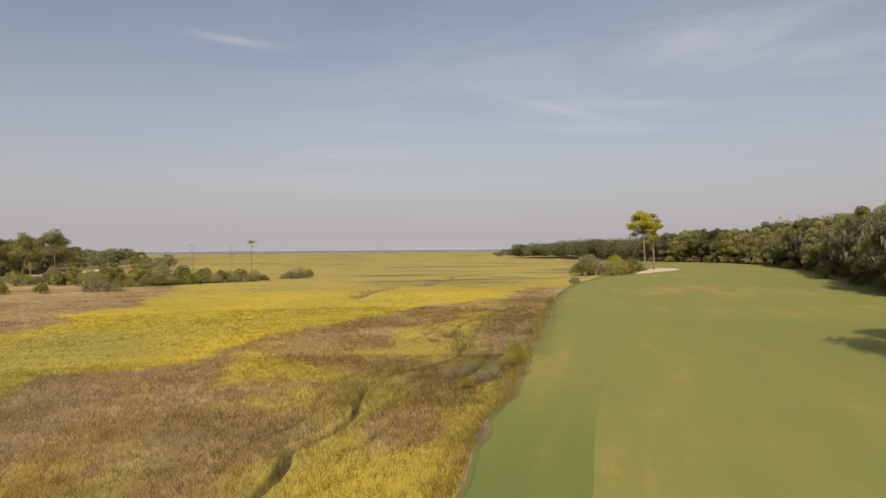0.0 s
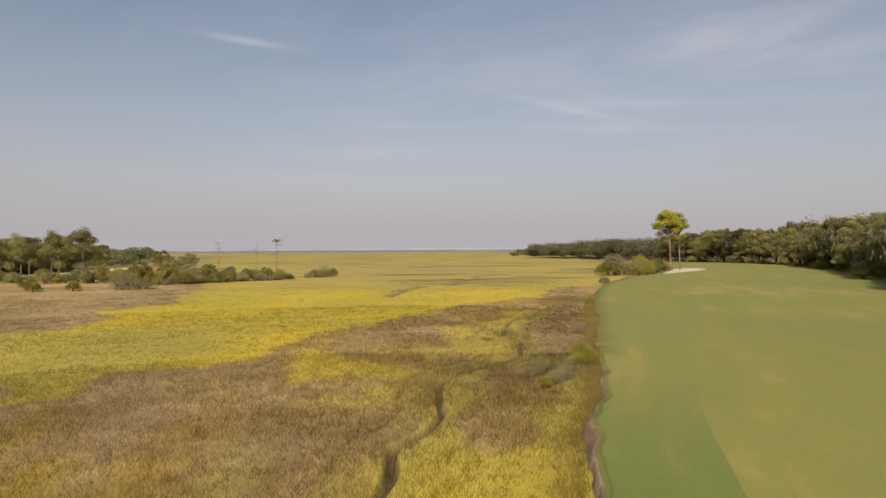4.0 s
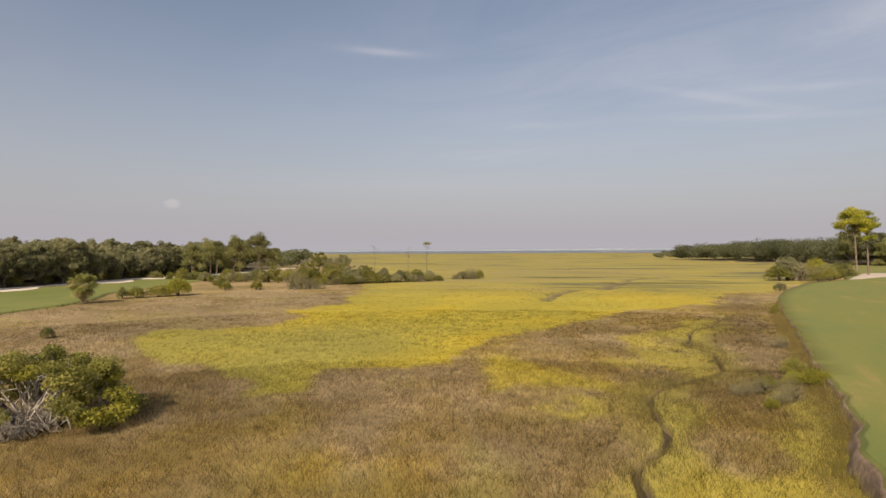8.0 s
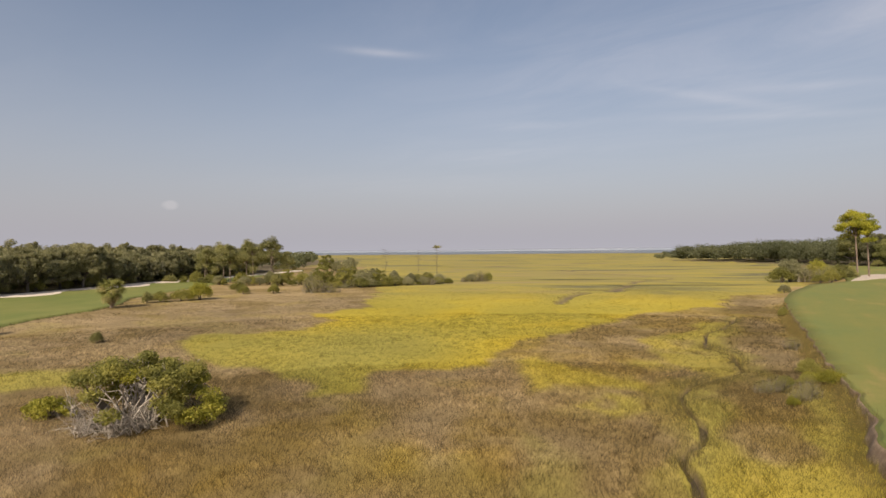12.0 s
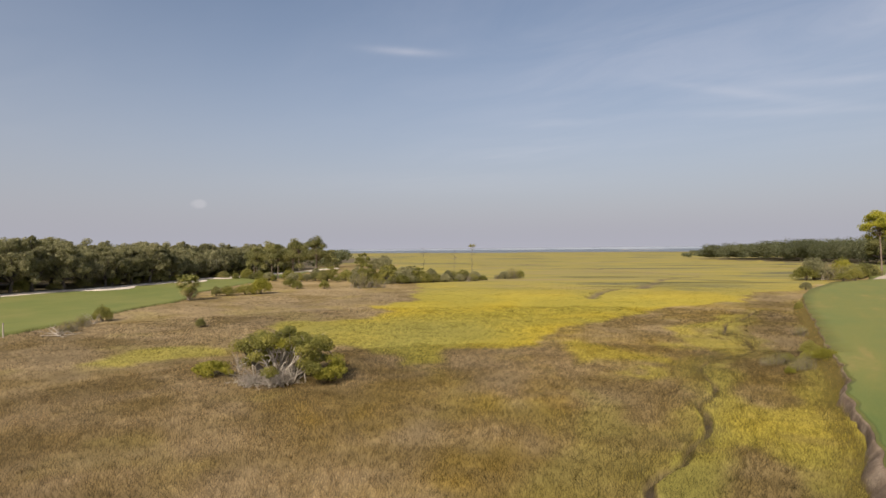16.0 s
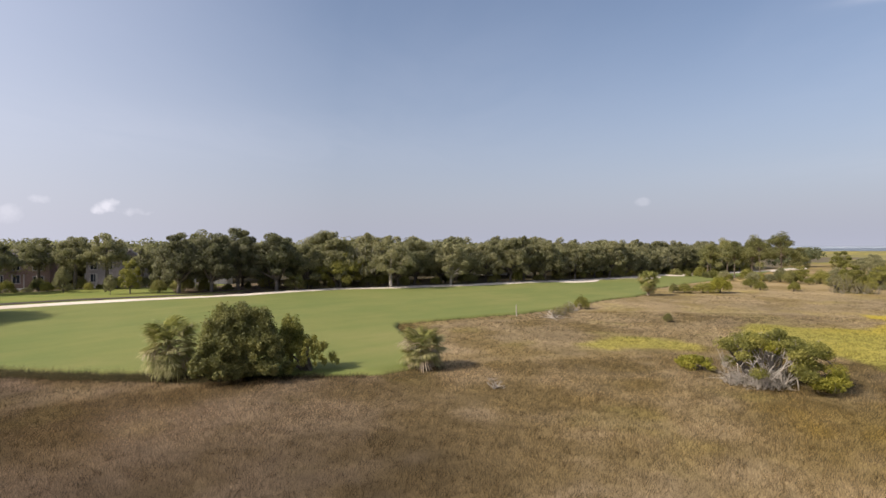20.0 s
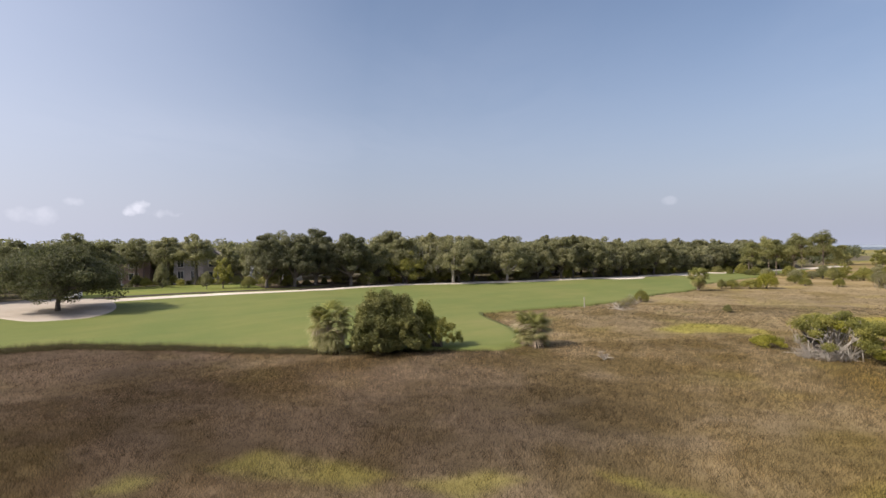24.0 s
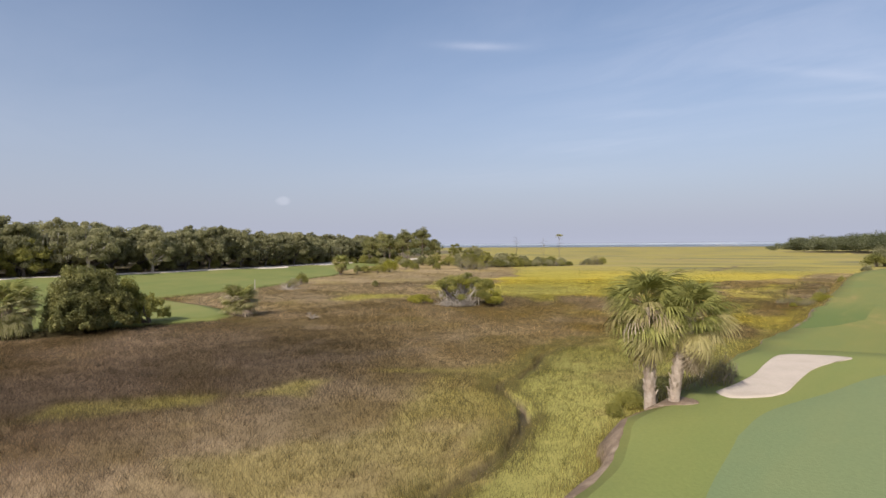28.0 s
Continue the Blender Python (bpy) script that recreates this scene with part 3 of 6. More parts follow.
# smaller stands of cordgrass: how pure, how green, outline
STANDS = [
    (0.9, 0.55, [(-42.6, 16.2), (-43.6, 22.8), (-40.8, 25.2), (-36.7, 24.3), (-35.6, 22.6), (-38.2, 20.2), (-39.4, 16.6)]),
    (0.85, 0.25, [(-13.8, 34), (-12.2, 36), (-10, 32.2), (-7.4, 30.6), (-5.4, 29.4), (-5.2, 26.4), (-7.4, 27.6), (-10, 27.6), (-11.6, 25), (-12.2, 29)]),
    (0.8, 0.3, [(-9.2, 23.4), (-7.6, 26.2), (-5.8, 25.4), (-5.4, 22.8), (-7.2, 21.6)]),
    (0.7, 0.4, [(-7.2, 35.6), (-4, 36.6), (-3.6, 33.6), (-6.2, 32.4)]),
    (0.42, 0.7, [(-10.8, 18.8), (-9.2, 17.6), (-8.6, 14.2), (-6.6, 12.2), (-7.4, 7.4), (-9, 4.6), (-12.6, 2.4), (-13.8, -4), (-17.2, -9), (-15.4, -17), (-19, -22), (-12, -23), (-12.6, -14), (-14.4, -9), (-14.4, -3.2), (-12, 5.4), (-10.6, 11)]),
    (0.8, 0.3, [(-5.2, 45), (-1.2, 49), (2, 58), (4.2, 58.5), (1.4, 49), (0.2, 41), (1.4, 37.5), (0.2, 33.2), (-2.2, 31), (-3, 33)]),
    (0.65, 0.75, [(-26, -24.8), (-27.0, -23.8), (-26.6, -22.9), (-25.7, -23.8)]),
    (0.55, 0.7, [(-26.7, -21.6), (-27.5, -19.8), (-24.8, -17.4), (-22.9, -16.6), (-22.2, -17.9), (-24, -19), (-25.4, -20.8)]),
    (0.55, 0.7, [(-22.0, -16.4), (-22.0, -13.6), (-20.6, -12.8), (-20.0, -15.4)]),
    (0.6, 0.6, [(-19.6, -10.4), (-18.8, -9.6), (-15.6, -7.6), (-16.4, -9.6)]),
]
# beds of brown rush within the cordgrass
BEDS = [
    [(-2.2, 28.4), (-0.6, 31.2), (0.9, 28.4), (0.9, 25.5), (-0.4, 22.8), (-0.4, 20.2), (-1.8, 17.6), (-3.3, 18), (-3.5, 20.8), (-2.5, 24.3)],
    [(-8.4, 19.6), (-6.2, 21.6), (-5.2, 20), (-5.7, 16.6), (-6.4, 14.6), (-8, 15.4), (-8.6, 17.4)],
    [(-5.6, 9.6), (-4.4, 12.2), (-3, 10.6), (-3.4, 7.4), (-4.4, 5.2), (-6, 6.2)],
    [(-8.2, 25.0), (-7.2, 25.0), (-6.6, 23.6), (-7.4, 22.9), (-8.2, 23.4)],
    [(14.6, 96), (12.6, 77), (8.2, 52), (3.8, 33), (2.4, 28.4), (0.4, 31.4), (2.0, 42), (4.8, 60), (7, 74), (10, 90)],
    [(-38, 146), (-60, 150), (-38, 156), (-12, 152)],
    [(0, 161), (-26, 165), (0, 169), (26, 165)],
]
GOLDEN = [(-12.2, 18.2, 1.7, 4.4, 12), (-16.0, 16.5, 1.6, 3.2, 30), (-13.4, 7.0, 2.0, 3.6, 0), (-20.5, 12, 2.6, 4.0, 50)]


def spot(x, y, s):
    cx, cy, rx, ry, turn = s
    c, k = math.cos(radians(turn)), math.sin(radians(turn))
    u, v = (x - cx) * c + (y - cy) * k, -(x - cx) * k + (y - cy) * c
    return (u / rx) ** 2 + (v / ry) ** 2


def within(poly, x, y, soft):
    """1 inside an outline, 0 outside, blurred over a width."""
    d = near_line(poly + poly[:1], x, y)
    return sstep(-soft, soft, np.where(inside(poly, x, y), d, -d))


def warped(x, y):
    """Places shifted a little, so that outlines are ragged."""
    far = np.clip(np.hypot(x + 8, y + 12) / 45, 0.5, 2.5)
    return x + (fbm(x, y, 3.2, 41, 4) - 0.5) * 2.6 * far, y + (fbm(x, y, 3.2, 42, 4) - 0.5) * 2.6 * far


def yellow_at(x, y):
    """How much of the grass is yellow cordgrass (1) rather than brown rush (0), and how green that is."""
    px, py = warped(x, y)
    v = within(MEADOW, px, py, 0.4)
    green = 0.6 * sstep(-12, -26, x) * sstep(52, 38, y)
    east = (px > np.interp(py, [c[1] for c in CREEK], [c[0] for c in CREEK])) & (py < 31)
    side = np.where(east, np.interp(py, [-30, 12, 22, 31], [0.95, 0.95, 0.8, 0.62]), 0.0)
    v = np.maximum(v, side)
    green = np.where(east, np.interp(py, [-25, -4, 8, 15, 24], [1.0, 0.95, 0.75, 0.3, 0.7]), green)
    close = np.hypot(x + 8, y + 5) < 120
    qx, qy = px[close], py[close]
    vv, gg = v[close], green[close]
    d = near_line(CREEK_L, qx, qy)
    vv = np.maximum(vv, 0.5 * (1 - sstep(0.5, 2.2, d)))
    gg = np.maximum(gg, 0.6 * (1 - sstep(0.5, 2.4, d)))
    for pure, grn, poly in STANDS:
        k = within(poly, qx, qy, 0.55) * pure
        gg = np.where(k > vv, grn, gg)
        vv = np.maximum(vv, k)
    for poly in BEDS:
        vv = np.minimum(vv, 1.06 - within(poly, qx, qy, 0.6))
    v[close], green[close] = vv, gg
    # loose clumps of one kind in the other
    v = np.maximum(v, 0.22 * sstep(0.58, 0.72, fbm(x, y, 4.5, 44, 4)) * (0.3 + 0.7 * sstep(-8, 12, y)))
    v = v * (1 - 0.45 * sstep(0.56, 0.7, fbm(x, y, 2.3, 45, 4)) * (1 - within(MEADOW, px, py, 2.0)))
    return np.clip(v, 0, 1), green


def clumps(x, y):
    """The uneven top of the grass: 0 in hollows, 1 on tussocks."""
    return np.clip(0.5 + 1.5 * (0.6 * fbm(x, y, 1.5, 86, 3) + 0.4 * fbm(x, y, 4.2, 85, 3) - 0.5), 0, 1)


def marsh_colour(x, y):
    """Colour of the grass at a place."""
    yl, green = yellow_at(x, y)

    def lerp(a, b, t):
        return a + (np.array(b)[None] - a) * t[:, None]

    br = lerp(np.array(BROWN)[None] + np.zeros((len(x), 3)), MAUVE, sstep(0.38, 0.62, 0.6 * fbm(x, y, 3.4, 82, 4) + 0.4 * fbm(x * 0.8 + y * 0.4, y, 11, 81, 3)))
    gold = np.maximum.reduce([1 - sstep(0.2, 1.5, spot(x, y, s)) for s in GOLDEN])
    gold = np.maximum(gold * 0.7, 0.55 * sstep(0.50, 0.66, fbm(x, y, 7.5, 84, 4)) * (0.22 + 0.78 * sstep(-2, 14, y) * sstep(-30, -18, x)))
    br = lerp(br, GOLD, gold * (0.4 + 0.6 * sstep(0.35, 0.6, fbm(x, y, 2.0, 88, 3))))
    ye = lerp(np.array(YELLOW_B)[None] + np.zeros((len(x), 3)), YELLOW_A, sstep(0.36, 0.6, fbm(x, y, 12, 83, 4)))
    ye = lerp(ye, GREENISH, green) * (1.14 - 0.14 * sstep(-8, 4, y))[:, None]
    # the dark strip of rush by the eastern bank
    br = br * (1 - 0.24 * within(BEDS[4], x, y, 2.0))[:, None]
    # view-dependent backscatter put into the colour: rush greyer and darker in the south-west
    view_dim = (1 - sstep(-26, 14, y)) * (1 - sstep(-27, -15, x))
    br = br * (1.04 - view_dim[:, None] * np.array([[0.34, 0.40, 0.38]]))
    # broad areas dimmed or lifted in colour to hold that view-dependent brightness
    br = br * (1 - 0.46 * (1 - sstep(-24, -12, y)) * (1 - sstep(-30, -21, x)))[:, None]
    br = br * (1 - 0.10 * (1 - sstep(-46, -32, x)) * sstep(4, 20, y))[:, None]
    br = br * (1 - 0.10 * (1 - sstep(0.1, 1.6, spot(x, y, (-36, -12, 21, 13, 0)))) + 0.20 * (1 - sstep(0.1, 1.6, spot(x, y, (-18, 4, 9, 13, 0)))) - 0.27 * (1 - sstep(0.1, 1.6, spot(x, y, (-26, -11, 8, 8, 0)))))[:, None]
    grey = (1 - sstep(-26, -8, x)) * (1 - sstep(70, 110, y)) * (1 - 0.6 * sstep(-8, 6, y))
    br = br * (1 + grey[:, None] * np.array([[-0.03, 0.0, 0.22]]))
    # the same dimming put into the cordgrass colour
    ye = ye * (1.04 - 0.36 * view_dim)[:, None] * (1 - 0.25 * (1 - sstep(0.1, 1.6, spot(x, y, (-18.5, -21.5, 6, 6, 0)))))[:, None]
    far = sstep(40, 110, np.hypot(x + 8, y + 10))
    # shade between tussocks put into the colour: hollows darker, tops lighter
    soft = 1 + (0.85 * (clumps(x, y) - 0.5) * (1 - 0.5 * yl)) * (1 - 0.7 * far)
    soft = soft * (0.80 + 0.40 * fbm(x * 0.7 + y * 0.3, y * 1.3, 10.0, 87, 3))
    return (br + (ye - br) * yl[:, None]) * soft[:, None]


def ground_height(x, y):
    de, dw = x - shore_e(y) - wob(y, 3), shore_w(y) + wob(y, 4) - x
    marsh = -0.22 + 0.12 * (fbm(x, y, 6, 51, 3) - 0.5)
    z = marsh - 0.44 * creek_depth(x, y)
    z = np.where(de > -0.5, marsh + (land_e(x, y) - 0.10 - marsh) * sstep(-0.5, 0.15, de), z)
    z = np.where(dw > -0.7, marsh + (land_w(x, y) - 0.10 - marsh) * sstep(-0.7, 0.3, dw), z)
    return z


def make_ground():
    """One sheet to the horizon, finest round the walk."""
    cx, cy = -8.0, -13.0
    ang = np.concatenate([np.linspace(-55, 172, 580), np.linspace(172, 305, 40)[1:-1]])
    rad = [0.01, 0.4, 0.8]
    while rad[-1] < 4700:
        rad.append(rad[-1] * (1.017 if rad[-1] < 260 else 1.05))
    rad = np.array(rad)
    a, r = np.meshgrid(np.radians(ang), rad)
    x, y = cx - np.sin(a) * r, cy + np.cos(a) * r
    z = np.where(np.hypot(x, y) < 420, ground_height(x, y), -0.22)
    cd = creek_side(x, y)
    z = z - 0.55 * (1 - sstep(1.2, 1.75, cd)) * (x < shore_e(y) - 0.9)
    na, nr = len(ang), len(rad)
    v = np.stack([x, y, z], -1).reshape(-1, 3)
    i = np.arange(nr - 1)[:, None] * na + np.arange(na)[None]
    j = np.arange(nr - 1)[:, None] * na + (np.arange(na)[None] + 1) % na
    f = np.stack([i, i + na, j + na, j], -1).reshape(-1, 4)
    me = mesh_np("ground", v, f, GROUND, True)
    zone = np.zeros((len(v), 4))
    vx, vy = v[:, 0], v[:, 1]
    zone[:, 0] = sstep(60, 115, vy) * sstep(0.3, 0.7, np.where(vy > 240, 1.0, yellow_at(vx, vy)[0]))
    zone[:, 1] = np.clip(creek_depth(vx, vy) * 1.2, 0, 1)
    land = ((vx > shore_e(vy) + 0.6) | (vx < np.minimum(shore_w(vy - 2.5), shore_w(vy + 2.5)) - 2.0)) & (np.hypot(vx, vy) < 600)
    zone[:, 2] = land
    colour_attr(me, "zone", zone)
    tint = np.ones((len(v), 4))
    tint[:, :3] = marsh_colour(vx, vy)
    # floor colour a little darker near the walk, fading out with distance
    away = near_line([(0, 0), (-6, 0), (-8.5, -9), (-8, -17), (-5.5, -25), (-5.8, -32)], vx, vy)
    tint[:, :3] *= (0.92 + 0.08 * sstep(55, 115, away))[:, None]
    colour_attr(me, "tint", tint)
    tagged(new("ground", me), "brown and yellow tidal marsh floor reaching to the horizon", "ground", kind="structure")


def strip(name, rows, material_, label, category, across, lip=(0.3, 0.3), kind="structure", drop=0.3):
    """A sheet between pairs of edge points; rows of (x0, x1, y); height from across(x, y)."""
    n = 28
    u = np.concatenate([[0], np.linspace(0, 1, n - 2), [1]])
    rows = np.array(rows)
    x = rows[:, :1] + (rows[:, 1:2] - rows[:, :1]) * u[None]
    y = np.repeat(rows[:, 2:3], n, 1)
    z = across(x, y)
    x[:, 0] -= lip[0]
    x[:, -1] += lip[1]
    z[:, [0, -1]] -= drop
    v = np.stack([x, y, z], -1).reshape(-1, 3)
    i = np.arange(len(rows) - 1)[:, None] * n + np.arange(n - 1)[None]
    f = np.stack([i, i + 1, i + n + 1, i + n], -1).reshape(-1, 4)
    return tagged(new(name, mesh_np(name, v, f, material_)), label, category, kind=kind)


def make_fairways():
    ys = np.concatenate([np.arange(-68, 70, 0.5), np.arange(70, 226, 1.5)])
    rows = [(shore_e(y) + wob(y, 3) - 0.02, trees_e(y) + wob(y, 8, 9, 2.5), y) for y in ys]
    strip("fairway", rows, TURF_E, "mown green fairway with dry tan patches beside the marsh", "fairway", land_e, (0.0, 0.3))
    ys = np.concatenate([np.arange(-78, -3, 0.5), np.arange(-3, 13, 0.15), np.arange(13, 80, 0.5), np.arange(80, 190, 1.5)])
    rows = [(sand_line(y) + wob(y, 9, 12, 0.6), shore_w(y) + wob(y, 4) + 0.02, y) for y in ys]
    strip("fairway", rows, TURF_W, "long mown green fairway between rush marsh and oak woods", "fairway", land_w)
    rows = [(sand_line(y) - 1.9 - 1.3 * float(fbm(np.array(y), np.array(1.0), 14, 12, 2)), sand_line(y) + 0.5 + wob(y, 9, 12, 0.6), y) for y in np.arange(-78, 186, 1.0)]
    strip("sand_path", rows, SANDW, "pale sandy cart path along the edge of the fairway", "path", lambda x, y: land_w(x, y) + 0.03)
    rows = [(sand_line(y) - 22 - wob(y, 16, 5, 2.0), sand_line(y) - 8 + wob(y, 17, 4, 1.2), y) for y in np.arange(-8, 9, 0.6)]
    strip("mulch_bank", rows, MULCH, "brown leaf-strewn bank above the cart path", "bank", lambda x, y: land_w(x, y) + 0.10)
    rows = [(sand_line(y) - 5.6 - wob(y, 18, 5, 0.5), sand_line(y) - 3.4 + wob(y, 19, 5, 0.4), y) for y in np.arange(-30, 4, 0.6)]
    strip("pond", rows, MUD_WATER, "narrow dark pond beside the cart path", "water", lambda x, y: land_w(x, y) + 0.07)
    # lawn in front of the houses
    rows = [(sand_line(y) - 26 - wob(y, 13, 8, 2.5), sand_line(y) - 3.2 + wob(y, 14, 6, 0.8), y) for y in np.arange(-36, 2, 1.0)]
    strip("lawn", rows, LAWN, "sunlit mown lawn below the houses", "lawn", lambda x, y: land_w(x, y) + 0.04)


def patch(name, outline, material_, label, category, height, kind="structure", rim=0.05, edge=0.03):
    """A filled patch with a rounded outline, its rim let into the ground."""
    ring = smooth_line([(x, y, 0) for x, y in outline + outline[:1]], 0.5)[:-1]
    c = sum((Vector(p) for p in ring), Vector()) / len(ring)
    vs, fs, n = [], [], len(ring)
    levels = (1 + edge, 1 - edge, 0.9, 0.75, 0.5, 0.25)
    for k in levels:
        for p in ring:
            x, y = c.x + (p.x - c.x) * k, c.y + (p.y - c.y) * k
            vs.append((x, y, float(height(np.array(x), np.array(y))) + (-0.12 if k > 1 else rim - 0.10 * sstep(1 - edge, 0.5, k) * (rim > 0.06))))
    vs.append((c.x, c.y, float(height(np.array(c.x), np.array(c.y))) + rim - 0.10 * (rim > 0.06)))
    quads = [(a * n + k, a * n + (k + 1) % n, (a + 1) * n + (k + 1) % n, (a + 1) * n + k) for a in range(len(levels) - 1) for k in range(n)]
    last = (len(levels) - 1) * n
    me = bpy.data.meshes.new(name)
    me.from_pydata(vs, [], quads + [(last + k, last + (k + 1) % n, len(vs) - 1) for k in range(n)])
    me.materials.append(material_)
    me.polygons.foreach_set("use_smooth", [True] * len(me.polygons))
    return tagged(new(name, me), label, category, kind=kind)


def make_sand():
    west = [(float(shore_e(y) + wob(y, 3)) + 0.16, y) for y in (-33, -30, -27, -24, -21.5, -19, -17, -15.3, -13.8)]
    patch("green_collar", west + [(-6.6, -11.7), (-5.7, -7.0), (-4.4, -2.8), (-2.0, -0.8), (1.0, -0.6), (4, -1.4), (9.4, -2.0), (17.2, -7.5), (19.4, -20), (13, -33), (0, -37.4), (-6.0, -35.6)], TURF_C,
          "lighter mown collar round the putting green", "turf", lambda x, y: land_e(x, y), rim=0.018, edge=0.006)
    patch("green", [(-5.6, -15.4), (-4.7, -12.6), (-2.7, -9.4), (-0.2, -5.4), (3, -3.2), (9, -3.4), (16, -8), (18, -20), (12, -32), (0, -36), (-6.0, -32), (-6.5, -22)], TURF_G,
          "smooth blue-green putting green beside the bunker", "putting green", lambda x, y: land_e(x, y), rim=0.035)
    patch("sand_bunker", [(-5.9, -11.0), (-5.5, -11.6), (-4.6, -11.2), (-3.8, -10.3), (-3.1, -8.0), (-2.4, -5.8), (-1.5, -4.0), (-0.4, -2.3), (-1.8, -2.1), (-3.2, -2.7), (-4.0, -5.2), (-4.5, -7.4), (-5.2, -9.4)], SAND,
          "pale pink sand bunker cut into the grass", "bunker", lambda x, y: land_e(x, y), rim=0.05)
    patch("sand_bunker", [(37.5, 121), (41, 124), (44, 128), (50, 134), (55, 142), (54, 150), (49, 146), (46, 139), (42, 131)], SAND,
          "pale sand bunker below two tall pines", "bunker", lambda x, y: land_e(x, y), rim=0.05)
    patch("sand_bunker", [(-71.5, -31), (-72.5, -28.6), (-77, -27.0), (-84, -27.2), (-90, -29), (-93, -35), (-90, -41), (-82, -41), (-75, -36.5), (-71.6, -33.5)], SAND,
          "broad sand bunker spread round a live oak", "bunker", lambda x, y: land_w(x, y), rim=0.05)
    for y0, w in ((64, 4.0), (88, 3.4), (104, 3.0)):
        x0 = float(sand_line(y0))
        patch("sand_bunker", [(x0 - 1, y0 - 7), (x0 + w * 0.6, y0 - 4), (x0 + w, y0), (x0 + w * 0.7, y0 + 5), (x0 - 1, y0 + 8), (x0 - 2, y0)], SANDW,
              "small pale bunker at the edge of the oak woods", "bunker", lambda x, y: land_w(x, y), rim=0.045)
    # mown band along the bank, its sheen put in as darker turf
    ys = np.arange(7.0, 30.6, 0.25)
    side = np.interp(ys, [7, 9, 13, 18, 23, 27, 30.6], [-1.2, 0.7, 2.95, 4.25, 5.7, 6.9, 7.7]) + wob(ys, 15, 3.0, 0.05)
    strip("sheen_band", [(shore_e(y) + wob(y, 3) + 0.1, max(s, float(shore_e(y)) + 0.3), y) for y, s in zip(ys, side)], TURF_SHEEN, "mown band along the bank, painted darker for its mowing sheen", "turf", lambda x, y: land_e(x, y) + 0.008, (0.0, 0.1), drop=0.012)
    patch("bare_soil", [(-8.5, -13.5), (-8.3, -12.6), (-7.9, -12.1), (-7.2, -12.0), (-6.5, -12.1), (-6.3, -12.6), (-6.7, -13.0), (-7.3, -13.3), (-7.8, -13.9)], BANK, "bare reddish soil round the foot of the palms", "soil", lambda x, y: np.where(x < shore_e(y) - 0.1, ground_height(x, y) + 0.08, land_e(x, y)), rim=0.03)
    # eroded bank of the eastern shore
    ys = np.arange(-36, 72, 0.25)
    e = shore_e(ys) + wob(ys, 3)
    w = (0.15 + 0.55 * fbm(ys, ys * 0 + 9, 5.0, 21, 3)) * (1 - 0.6 * sstep(20, 30, ys)) + 0.12 * (1 - sstep(-4, 4, ys))
    w = w * (0.30 + 0.55 * sstep(0.42, 0.62, fbm(ys, ys * 0 + 4, 3.0, 22, 2))) * (0.75 - 0.5 * sstep(24, 30, ys)) * (1 + 0.25 * sstep(2, 9, ys) + 0.5 * (1 - sstep(-17, -14, ys)))
    w = w + 0.14 * (1 - sstep(-16, -13.5, ys)) * (0.6 + 0.8 * fbm(ys, ys * 0 + 2, 2.0, 23, 2))
    w = w * (1 - 0.5 * sstep(-13, -11, ys) * (1 - sstep(4, 8, ys)))
    top = land_e(e, ys)
    cols = [(e + 0.10, top - 0.10), (e - 0.02, top - 0.015), (e - 0.05 - 0.35 * w, top - 0.10), (e - 0.08 - 0.8 * w, top - 0.36), (e - 0.10 - 1.1 * w, 0 * ys - 0.12), (e - 0.14 - 1.3 * w, 0 * ys - 0.5)]
    v = np.stack([np.stack([x - 0.06 * fbm(ys, ys * 0 + k, 0.45, 60 + k, 2), ys, z], -1) for k, (x, z) in enumerate(cols)], 1)
    n, k = v.shape[:2]
    i = np.arange(n - 1)[:, None] * k + np.arange(k - 1)[None]
    f = np.stack([i, i + k, i + k + 1, i + 1], -1).reshape(-1, 4)
    tagged(new("shore_bank", mesh_np("shore_bank", v.reshape(-1, 3), f, BANK)), "eroded sandy soil bank between fairway and marsh", "bank", kind="structure")


def make_creek():
    """Bed of the near creek: level marsh, a ragged lip, steep muddy sides and a narrow floor."""
    offs = np.array([-2.0, -1.5, -1.1, -0.75, -0.5, -0.36, -0.27, -0.2, -0.13, -0.06, 0.06, 0.13, 0.2, 0.27, 0.36, 0.5, 0.75, 1.1, 1.5, 2.0])
    c = creek_line(0.22)
    d = np.gradient(c, axis=0)
    # ease the bends, so that the sides do not fold over one another
    for k in range(6):
        d[1:-1] = (d[:-2] + d[1:-1] + d[2:]) / 3
    d /= np.linalg.norm(d, axis=1)[:, None]
    nrm = np.stack([-d[:, 1], d[:, 0]], -1)
    xy = c[:, None] + nrm[:, None] * offs[None, :, None]
    x, y = xy[..., 0], xy[..., 1]
    z = ground_height(x, y) + 0.012
    z[:, [0, -1]] -= 0.10
    m, k = z.shape
    i = np.arange(m - 1)[:, None] * k + np.arange(k - 1)[None]
    f = np.stack([i, i + 1, i + k + 1, i + k], -1).reshape(-1, 4)
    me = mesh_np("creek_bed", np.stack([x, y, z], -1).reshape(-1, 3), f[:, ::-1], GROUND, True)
    zone = np.zeros((m * k, 4))
    zone[:, 1] = np.clip(creek_depth(x.ravel(), y.ravel()) * 1.5, 0, 1)
    colour_attr(me, "zone", zone)
    tint = np.ones((m * k, 4))
    # floor along the creek held darker than the grass colour
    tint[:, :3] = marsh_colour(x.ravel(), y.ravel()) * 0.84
    colour_attr(me, "tint", tint)
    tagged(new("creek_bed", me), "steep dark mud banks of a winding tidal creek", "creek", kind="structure")


